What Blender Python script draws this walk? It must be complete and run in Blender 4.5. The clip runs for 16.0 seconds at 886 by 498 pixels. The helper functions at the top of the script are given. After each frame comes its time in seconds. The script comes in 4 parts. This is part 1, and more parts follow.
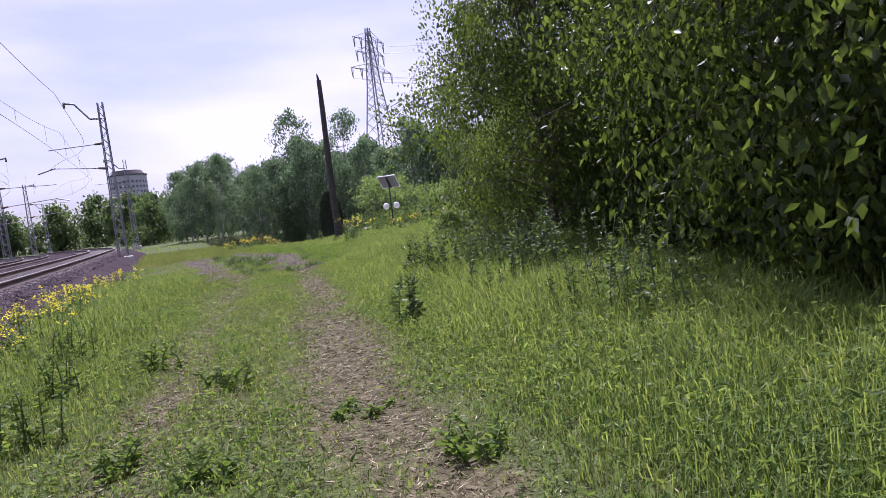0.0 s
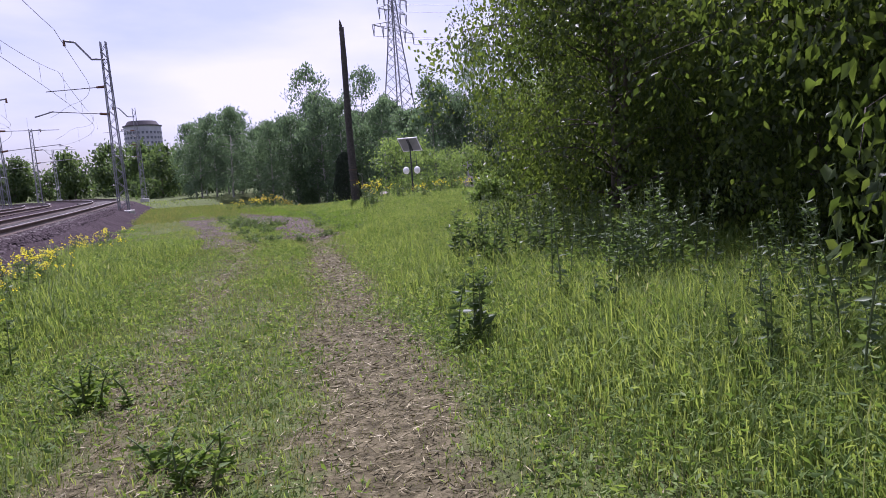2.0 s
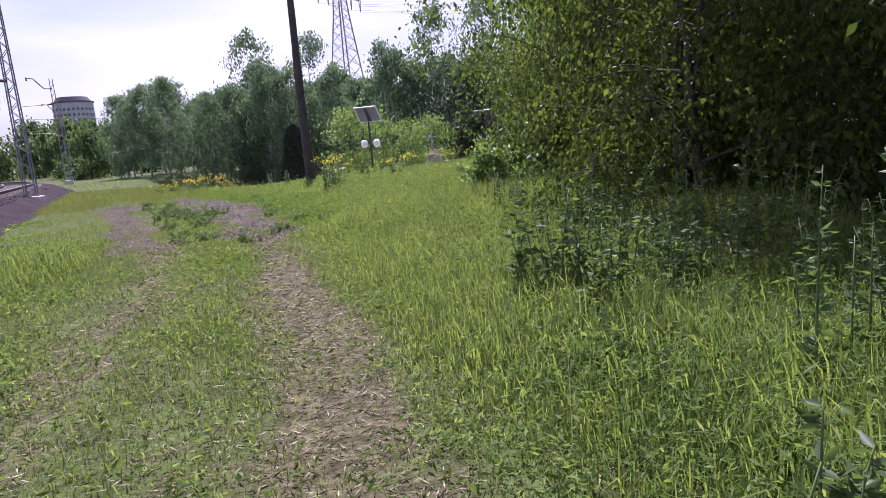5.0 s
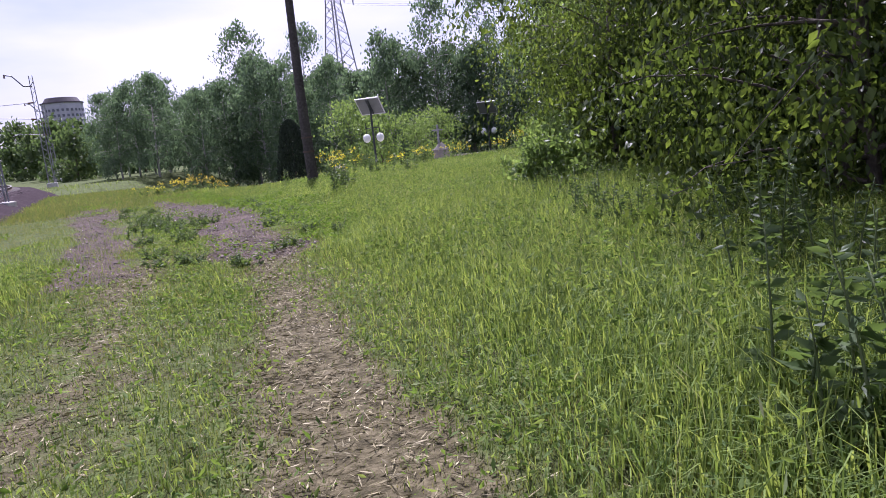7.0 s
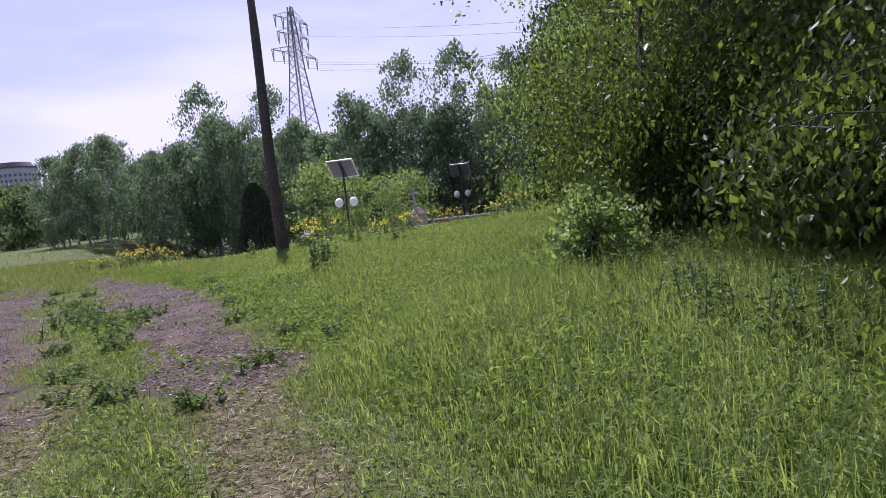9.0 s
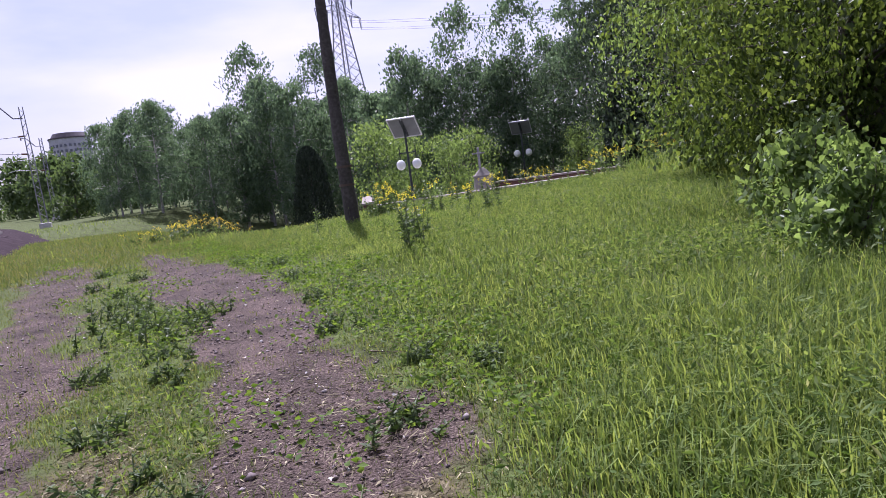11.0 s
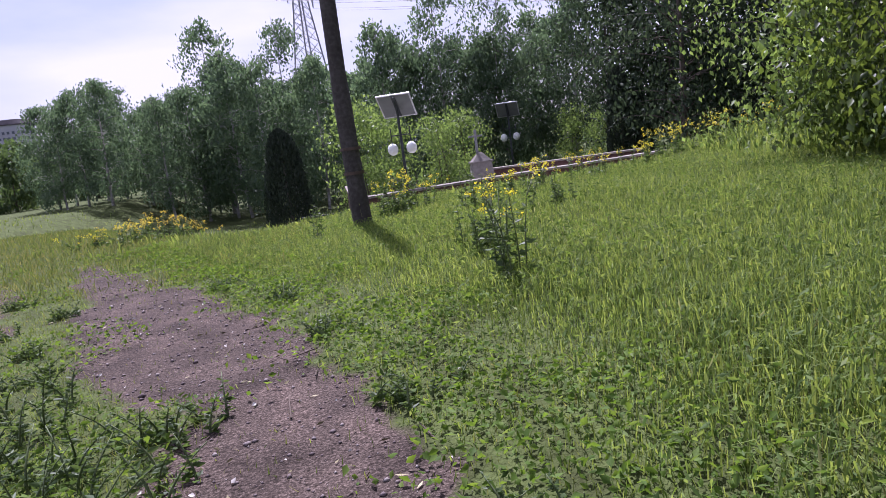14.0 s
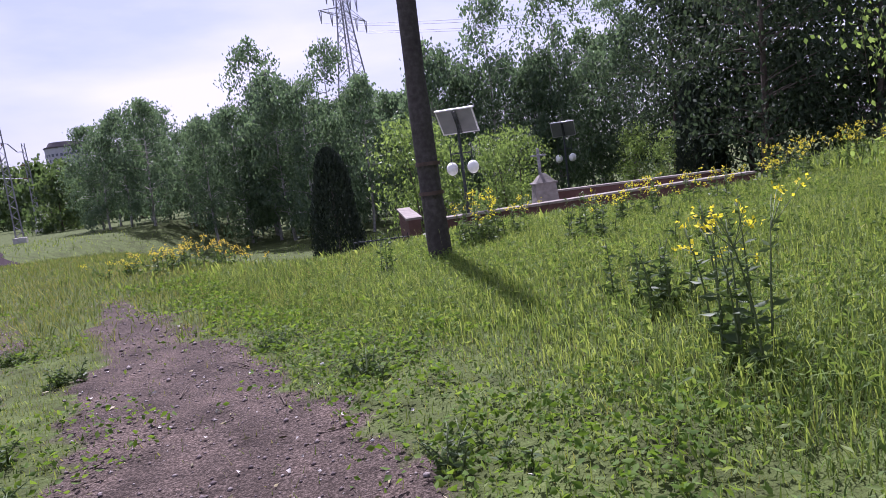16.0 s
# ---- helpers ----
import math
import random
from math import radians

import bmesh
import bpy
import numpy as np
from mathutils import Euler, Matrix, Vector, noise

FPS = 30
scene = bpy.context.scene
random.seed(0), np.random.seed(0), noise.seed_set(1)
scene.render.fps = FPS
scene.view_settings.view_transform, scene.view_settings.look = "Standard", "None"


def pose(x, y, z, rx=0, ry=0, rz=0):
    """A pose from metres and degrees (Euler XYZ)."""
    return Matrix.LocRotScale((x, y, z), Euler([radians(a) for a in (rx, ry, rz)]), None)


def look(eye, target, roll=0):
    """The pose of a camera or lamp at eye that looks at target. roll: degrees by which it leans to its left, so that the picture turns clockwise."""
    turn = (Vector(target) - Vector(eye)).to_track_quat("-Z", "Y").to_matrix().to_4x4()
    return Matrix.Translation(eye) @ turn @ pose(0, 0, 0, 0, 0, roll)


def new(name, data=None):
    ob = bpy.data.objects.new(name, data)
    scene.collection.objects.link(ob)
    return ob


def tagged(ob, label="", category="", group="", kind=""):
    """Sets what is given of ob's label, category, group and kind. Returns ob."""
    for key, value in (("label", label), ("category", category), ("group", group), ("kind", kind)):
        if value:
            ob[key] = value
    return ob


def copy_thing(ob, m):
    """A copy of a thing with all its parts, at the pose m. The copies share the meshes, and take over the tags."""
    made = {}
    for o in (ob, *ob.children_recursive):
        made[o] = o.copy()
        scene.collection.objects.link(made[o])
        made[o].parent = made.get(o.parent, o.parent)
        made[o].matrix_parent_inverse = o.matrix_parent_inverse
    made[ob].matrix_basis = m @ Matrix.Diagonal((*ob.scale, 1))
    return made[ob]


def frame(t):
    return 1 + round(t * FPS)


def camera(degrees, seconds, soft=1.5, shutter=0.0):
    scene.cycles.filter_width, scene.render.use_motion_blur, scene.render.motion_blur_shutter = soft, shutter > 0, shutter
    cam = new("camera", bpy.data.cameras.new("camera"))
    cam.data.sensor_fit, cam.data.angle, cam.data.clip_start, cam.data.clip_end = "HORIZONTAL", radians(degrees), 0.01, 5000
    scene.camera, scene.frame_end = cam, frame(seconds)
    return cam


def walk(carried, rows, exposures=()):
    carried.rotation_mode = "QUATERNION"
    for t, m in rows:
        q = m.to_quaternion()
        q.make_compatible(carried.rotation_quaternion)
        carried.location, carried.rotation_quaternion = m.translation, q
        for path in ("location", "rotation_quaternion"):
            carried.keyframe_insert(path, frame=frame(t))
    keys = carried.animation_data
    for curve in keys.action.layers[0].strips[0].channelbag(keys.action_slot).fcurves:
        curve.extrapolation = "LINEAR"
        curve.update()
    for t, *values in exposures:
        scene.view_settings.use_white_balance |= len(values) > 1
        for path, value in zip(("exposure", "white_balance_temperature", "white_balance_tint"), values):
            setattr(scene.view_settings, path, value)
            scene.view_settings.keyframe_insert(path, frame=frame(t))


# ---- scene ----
cam = camera(68.3, 16.0, soft=0.6)

PATH = [
    (0, (2.481, 0.789, 1.284), (2.468, 2.784, 1.132), -6.8),
    (0.5, (2.335, 1.364, 1.272), (2.248, 3.342, 0.984), -5.5),
    (1, (2.174, 2.0, 1.282), (2.112, 3.975, 0.97), -4.8),
    (1.5, (2.058, 2.518, 1.323), (1.997, 4.5, 1.06), -4.2),
    (2, (1.932, 3.093, 1.318), (1.878, 5.077, 1.069), -3.9),
    (2.5, (1.877, 3.608, 1.326), (1.818, 5.588, 1.045), -4.9),
    (3, (1.75, 4.2, 1.321), (1.698, 6.19, 1.12), -6.3),
    (3.2, (1.718, 4.45, 1.312), (1.68, 6.44, 1.112), -6.5),
    (5.3, (1.085, 6.96, 1.273), (1.179, 8.928, 0.927), -4.7),
    (5.5, (1.057, 7.195, 1.24), (1.145, 9.165, 0.904), -4.9),
    (6, (0.912, 7.797, 1.235), (1.004, 9.775, 0.951), -5.0),
    (6.5, (0.739, 8.424, 1.225), (0.824, 10.393, 0.888), -8.4),
    (7, (0.567, 9.039, 1.241), (0.669, 11.004, 0.887), -5.8),
    (7.2, (0.499, 9.229, 1.249), (0.616, 11.211, 1.005), -5.2),
    (7.5, (0.442, 9.578, 1.302), (0.705, 11.534, 0.978), -5.5),
    (8, (0.276, 10.265, 1.321), (0.553, 12.223, 1.024), -5.8),
    (8.5, (0.127, 10.926, 1.332), (0.384, 12.899, 1.13), -5.3),
    (9, (0.052, 11.527, 1.34), (0.287, 13.505, 1.16), -6.1),
    (9.5, (-0.101, 12.072, 1.347), (0.103, 14.05, 1.133), -6.8),
    (10, (-0.3, 12.683, 1.36), (-0.105, 14.654, 1.079), -6.4),
    (10.2, (-0.395, 12.936, 1.367), (-0.303, 14.912, 1.074), -7.3),
    (12.3, (-1.214, 15.363, 1.43), (-1.129, 17.345, 1.177), -7.4),
    (12.5, (-1.273, 15.566, 1.426), (-1.195, 17.547, 1.168), -7.4),
    (13, (-1.465, 16.245, 1.427), (-1.322, 18.216, 1.124), -7.6),
    (13.5, (-1.674, 16.925, 1.402), (-1.549, 18.87, 0.957), -7.2),
    (14, (-1.843, 17.399, 1.424), (-1.644, 19.361, 1.091), -7.6),
    (14.5, (-1.975, 17.905, 1.411), (-1.734, 19.853, 1.028), -6.2),
    (15, (-2.119, 18.407, 1.436), (-1.913, 20.376, 1.152), -7.9),
    (15.5, (-2.245, 18.977, 1.376), (-2.104, 20.941, 1.025), -8.3),
    (16, (-2.414, 19.529, 1.391), (-2.316, 21.51, 1.14), -7.3),
]
walk(cam, [(t, look(eye, target, roll)) for t, eye, target, roll in PATH], exposures=[(0, 1.0, 5540, 35), (1.5, 0.97, 5540, 35), (3, 0.86, 5540, 35), (5.5, 1.15, 5540, 35), (7, 1.1, 5540, 35), (8.5, 0.95, 5540, 35), (9, 0.86, 5540, 35), (10, 0.93, 5540, 35), (12.5, 1.05, 5540, 35), (13.5, 0.98, 5540, 35), (14, 0.95, 5540, 35), (15, 0.92, 5540, 35), (16, 0.97, 5540, 35)])

# ---- world, sun ----
SUN_AZ, SUN_EL = radians(-7), radians(58)
to_sun = Vector((math.sin(SUN_AZ) * math.cos(SUN_EL), math.cos(SUN_AZ) * math.cos(SUN_EL), math.sin(SUN_EL)))
world = bpy.data.worlds.new("sky")
scene.world = world
world.use_nodes = True
wn, wl = world.node_tree.nodes, world.node_tree.links
sky = wn.new("ShaderNodeTexSky")
sky.sky_type = "NISHITA"
sky.sun_disc = False
sky.sun_elevation, sky.sun_rotation = SUN_EL, SUN_AZ
sky.dust_density, sky.air_density, sky.ozone_density = 2.5, 1.0, 2.0
w_co = wn.new("ShaderNodeTexCoord")
w_map = wn.new("ShaderNodeMapping")
w_map.inputs["Scale"].default_value = (1.2, 1.2, 4.5)
w_noise = wn.new("ShaderNodeTexNoise")
w_noise.inputs["Scale"].default_value, w_noise.inputs["Detail"].default_value = 1.6, 7
w_ramp = wn.new("ShaderNodeValToRGB")
w_ramp.color_ramp.elements[0].position, w_ramp.color_ramp.elements[1].position = 0.40, 0.66
w_ramp.color_ramp.elements[0].color = (0.32, 0.32, 0.32, 1)
w_ramp.color_ramp.elements[1].color = (0.95, 0.95, 0.95, 1)
w_mix = wn.new("ShaderNodeMixRGB")
w_mix.inputs[2].default_value = (9.8, 9.6, 10.2, 1)
wl.new(w_co.outputs["Generated"], w_map.inputs["Vector"])
wl.new(w_map.outputs["Vector"], w_noise.inputs["Vector"])
wl.new(w_noise.outputs["Fac"], w_ramp.inputs["Fac"])
wl.new(w_ramp.outputs["Color"], w_mix.inputs[0])
wl.new(sky.outputs["Color"], w_mix.inputs[1])
wl.new(w_mix.outputs["Color"], wn["Background"].inputs["Color"])
wn["Background"].inputs["Strength"].default_value = 0.054
sun = new("sun", bpy.data.lights.new("sun", "SUN"))
sun.data.energy, sun.data.angle, sun.data.color = 5.0, radians(0.9), (1, 0.95, 0.86)
sun.matrix_world = look(to_sun * 60, (0, 0, 0))

# ---- materials ----


def material(name, colours, scale=8.0, rough=0.8, metal=0.0, bump=0.0, bump_scale=40.0, island=False, per_object=False, glow=0.0, coord="Object", spec=0.3, through_light=None):
    """A material whose colour runs over a ramp, by noise at two scales, by island or by object; through_light makes a thin leaf of it."""
    m = bpy.data.materials.new(name)
    m.use_nodes = True
    n, l = m.node_tree.nodes, m.node_tree.links
    b = n["Principled BSDF"]
    co = n.new("ShaderNodeTexCoord")
    n1, n2 = n.new("ShaderNodeTexNoise"), n.new("ShaderNodeTexNoise")
    n1.inputs["Scale"].default_value, n1.inputs["Detail"].default_value = scale, 6
    n2.inputs["Scale"].default_value, n2.inputs["Detail"].default_value = scale * 0.13, 3
    l.new(co.outputs[coord], n1.inputs["Vector"])
    l.new(co.outputs[coord], n2.inputs["Vector"])
    mix = n.new("ShaderNodeMath")
    mix.operation = "MULTIPLY_ADD"
    mix.inputs[1].default_value = 0.55
    l.new(n1.outputs["Fac"], mix.inputs[0])
    half = n.new("ShaderNodeMath")
    half.operation = "MULTIPLY"
    half.inputs[1].default_value = 0.45
    l.new(n2.outputs["Fac"], half.inputs[0])
    l.new(half.outputs[0], mix.inputs[2])
    fac = mix.outputs[0]
    if island or per_object:
        pick = n.new("ShaderNodeNewGeometry" if island else "ShaderNodeObjectInfo")
        out = pick.outputs["Random Per Island" if island else "Random"]
        add = n.new("ShaderNodeMath")
        add.operation = "MULTIPLY_ADD"
        add.inputs[1].default_value = 0.62
        l.new(out, add.inputs[0])
        less = n.new("ShaderNodeMath")
        less.operation = "MULTIPLY_ADD"
        less.inputs[1].default_value, less.inputs[2].default_value = 0.75, -0.18
        l.new(fac, less.inputs[0])
        l.new(less.outputs[0], add.inputs[2])
        fac = add.outputs[0]
    ramp = n.new("ShaderNodeValToRGB")
    e = ramp.color_ramp.elements
    lo, hi = (0.05, 0.95) if (island or per_object) else (0.3, 0.7)
    for i, c in enumerate(colours):
        p = lo + (hi - lo) * i / max(1, len(colours) - 1)
        el = e[i] if i < 2 else e.new(p)
        el.position, el.color = p, (*c, 1)
    l.new(fac, ramp.inputs["Fac"])
    l.new(ramp.outputs["Color"], b.inputs["Base Color"])
    b.inputs["Roughness"].default_value, b.inputs["Metallic"].default_value = rough, metal
    b.inputs["Specular IOR Level"].default_value = spec
    if bump:
        bn, bp = n.new("ShaderNodeTexNoise"), n.new("ShaderNodeBump")
        bn.inputs["Scale"].default_value, bn.inputs["Detail"].default_value = bump_scale, 5
        l.new(co.outputs[coord], bn.inputs["Vector"])
        bp.inputs["Strength"].default_value, bp.inputs["Distance"].default_value = bump, 0.02
        l.new(bn.outputs["Fac"], bp.inputs["Height"])
        l.new(bp.outputs["Normal"], b.inputs["Normal"])
    if glow:
        l.new(ramp.outputs["Color"], b.inputs["Emission Color"])
        b.inputs["Emission Strength"].default_value = glow
    if through_light:
        tr, mx, tint = n.new("ShaderNodeBsdfTranslucent"), n.new("ShaderNodeMixShader"), n.new("ShaderNodeMixRGB")
        tint.blend_type, tint.inputs[0].default_value = "MULTIPLY", 1.0
        tint.inputs[2].default_value = (*through_light, 1)
        l.new(ramp.outputs["Color"], tint.inputs[1])
        l.new(tint.outputs["Color"], tr.inputs["Color"])
        mx.inputs["Fac"].default_value = 0.5
        l.new(b.outputs["BSDF"], mx.inputs[1])
        l.new(tr.outputs["BSDF"], mx.inputs[2])
        l.new(mx.outputs["Shader"], n["Material Output"].inputs["Surface"])
    return m


M_GRASS = material("tall_grass", [(0.045, 0.082, 0.023), (0.10, 0.162, 0.042), (0.17, 0.238, 0.066), (0.22, 0.285, 0.09)], 0.8, 0.55, island=True, through_light=(1.6, 1.42, 0.8), spec=0.18)
M_TURF = material("short_turf", [(0.055, 0.085, 0.025), (0.09, 0.135, 0.04), (0.15, 0.175, 0.06), (0.25, 0.22, 0.12)], 0.9, 0.6, island=True, through_light=(1.4, 1.3, 0.7), spec=0.15)
M_SEED = material("seed_head", [(0.10, 0.15, 0.05), (0.18, 0.22, 0.09), (0.28, 0.29, 0.15)], 1.0, 0.6, island=True, through_light=(1.2, 1.15, 0.8))
M_STRAW = material("dry_clippings", [(0.05, 0.045, 0.02), (0.13, 0.112, 0.055), (0.23, 0.20, 0.105), (0.46, 0.41, 0.27)], 2.0, 0.7, island=True)
M_HERB = material("herb_leaf", [(0.045, 0.08, 0.022), (0.085, 0.14, 0.035), (0.14, 0.20, 0.055), (0.24, 0.28, 0.12)], 1.2, 0.6, island=True, through_light=(1.4, 1.4, 0.7), spec=0.15)
M_CLOVER = material("clover_leaf", [(0.055, 0.105, 0.02), (0.10, 0.17, 0.032), (0.16, 0.235, 0.055)], 1.5, 0.6, island=True, through_light=(1.45, 1.4, 0.6), spec=0.12)
M_WEED = material("weed_leaf", [(0.045, 0.075, 0.03), (0.08, 0.12, 0.05), (0.13, 0.18, 0.085)], 2.0, 0.45, island=True, through_light=(1.3, 1.35, 0.6), spec=0.2)
M_STEM = material("weed_stem", [(0.06, 0.09, 0.03), (0.12, 0.15, 0.06)], 9, 0.6)
M_YELLOW = material("yellow_petals", [(0.55, 0.47, 0.02), (0.72, 0.64, 0.04), (0.82, 0.76, 0.10)], 6, 0.6, island=True, through_light=(1, 1, 0.6))
M_ORANGE = material("ochre_petals", [(0.55, 0.40, 0.04), (0.68, 0.52, 0.06), (0.75, 0.64, 0.10)], 6, 0.6, island=True, through_light=(1, 1, 0.6))
M_BUSH = material("bush_leaf", [(0.025, 0.042, 0.015), (0.048, 0.074, 0.024), (0.078, 0.112, 0.034), (0.14, 0.18, 0.055)], 0.7, 0.42, island=True, through_light=(1.6, 1.6, 0.6), spec=0.2)
# Darker than the bush leaves: the shade inside the wood is painted in.
M_SHADED_WOODLEAF = material("shaded_wood_leaf", [(0.028, 0.046, 0.03), (0.05, 0.074, 0.045), (0.08, 0.108, 0.062)], 0.5, 0.55, island=True, through_light=(0.75, 0.8, 0.55), spec=0.12)
# Young leaf green, brightened further to stand in for sun on the field-edge tree.
M_YOUNG = material("sunlit_young_leaf", [(0.08, 0.13, 0.045), (0.13, 0.19, 0.065), (0.19, 0.26, 0.095)], 0.7, 0.42, island=True, through_light=(1.6, 1.6, 0.9))
# The bluish tint puts the haze of distance into the leaf green.
M_BIRCH = material("hazy_birch_leaf", [(0.05, 0.085, 0.052), (0.092, 0.14, 0.085), (0.15, 0.205, 0.118)], 0.5, 0.5, island=True, through_light=(1.35, 1.4, 1.0))
M_FAR = material("far_leaf", [(0.05, 0.085, 0.035), (0.08, 0.12, 0.05), (0.12, 0.16, 0.06)], 0.3, 0.6, island=True, through_light=(1.1, 1.15, 0.7))
M_THUJA = material("thuja_scale", [(0.014, 0.024, 0.015), (0.026, 0.04, 0.024), (0.045, 0.06, 0.034)], 2, 0.7, island=True)
M_BARK = material("dark_bark", [(0.04, 0.032, 0.025), (0.09, 0.075, 0.06), (0.14, 0.12, 0.1)], 14, 0.9, bump=0.8)
M_BIRCHBARK = material("birch_bark", [(0.05, 0.045, 0.04), (0.30, 0.29, 0.27), (0.5, 0.49, 0.46)], 5, 0.8, bump=0.3)
M_POLE = material("weathered_pole", [(0.032, 0.028, 0.025), (0.06, 0.053, 0.048), (0.105, 0.095, 0.088)], 16, 0.85, bump=0.7, bump_scale=60)
M_BALLAST = material("ballast_bed", [(0.016, 0.011, 0.012), (0.032, 0.023, 0.026), (0.058, 0.043, 0.048)], 16, 0.95, bump=1.0, bump_scale=22, spec=0.05)
M_STONE = material("ballast_stone", [(0.013, 0.009, 0.01), (0.03, 0.022, 0.025), (0.055, 0.042, 0.046), (0.11, 0.09, 0.095)], 9, 0.95, island=True, spec=0.08)
M_PEBBLE = material("pebble", [(0.05, 0.04, 0.04), (0.11, 0.085, 0.085), (0.18, 0.15, 0.146), (0.36, 0.33, 0.31)], 9, 0.85, island=True)
M_CHIP = material("pale_chip", [(0.25, 0.23, 0.21), (0.45, 0.43, 0.40), (0.68, 0.66, 0.63)], 9, 0.7, island=True)
M_TWIG = material("dry_twig", [(0.06, 0.045, 0.035), (0.13, 0.10, 0.08)], 20, 0.9)
M_RAIL = material("rail_steel", [(0.07, 0.05, 0.04), (0.13, 0.09, 0.07)], 8, 0.6, metal=0.3, bump=0.2)
M_RAILTOP = material("polished_rail", [(0.16, 0.15, 0.15), (0.25, 0.24, 0.24)], 8, 0.45, metal=1.0)
M_SLEEPER = material("concrete_sleeper", [(0.05, 0.042, 0.04), (0.10, 0.088, 0.082)], 8, 0.9, bump=0.4)
M_GALV = material("galvanised_steel", [(0.13, 0.13, 0.14), (0.22, 0.22, 0.24), (0.3, 0.3, 0.32)], 9, 0.55, metal=0.6, bump=0.1)
M_WIRE = material("wire_copper", [(0.16, 0.15, 0.16), (0.24, 0.23, 0.24)], 5, 0.5, metal=0.5)
M_PORCELAIN = material("insulator", [(0.10, 0.05, 0.03), (0.16, 0.08, 0.05)], 9, 0.25)
M_CONCRETE = material("concrete", [(0.25, 0.24, 0.23), (0.38, 0.37, 0.35), (0.48, 0.47, 0.45)], 6, 0.9, bump=0.4)
M_TOWER = material("tower_render", [(0.30, 0.30, 0.35), (0.40, 0.40, 0.46)], 0.3, 0.9)
M_TOWERTOP = material("tower_roof", [(0.06, 0.05, 0.06), (0.1, 0.09, 0.1)], 0.3, 0.8)
M_GLASS = material("window_glass", [(0.04, 0.05, 0.07), (0.08, 0.09, 0.12)], 0.5, 0.12, spec=0.6)
M_BRICK = material("brown_masonry", [(0.06, 0.032, 0.028), (0.11, 0.058, 0.05), (0.16, 0.09, 0.075)], 7, 0.9, bump=0.6, per_object=True)
M_COPING = material("pale_coping", [(0.13, 0.112, 0.10), (0.20, 0.175, 0.155), (0.28, 0.25, 0.225)], 5, 0.85, bump=0.3)
M_PANEL = material("solar_cells", [(0.05, 0.06, 0.09), (0.09, 0.10, 0.14)], 3, 0.22, spec=0.6)
M_BACK = material("panel_back", [(0.14, 0.145, 0.155), (0.20, 0.205, 0.215)], 4, 0.5)
M_ALU = material("aluminium", [(0.4, 0.4, 0.42), (0.55, 0.55, 0.57)], 6, 0.45, metal=0.6)
M_POST = material("dark_post_paint", [(0.03, 0.035, 0.04), (0.06, 0.065, 0.07)], 9, 0.5, metal=0.3)
M_OPAL = material("opal_lamp", [(0.72, 0.73, 0.72), (0.82, 0.82, 0.8)], 4, 0.35)
M_PALESTONE = material("pale_stone", [(0.12, 0.108, 0.10), (0.185, 0.17, 0.155), (0.25, 0.235, 0.22)], 5, 0.9, bump=0.4)


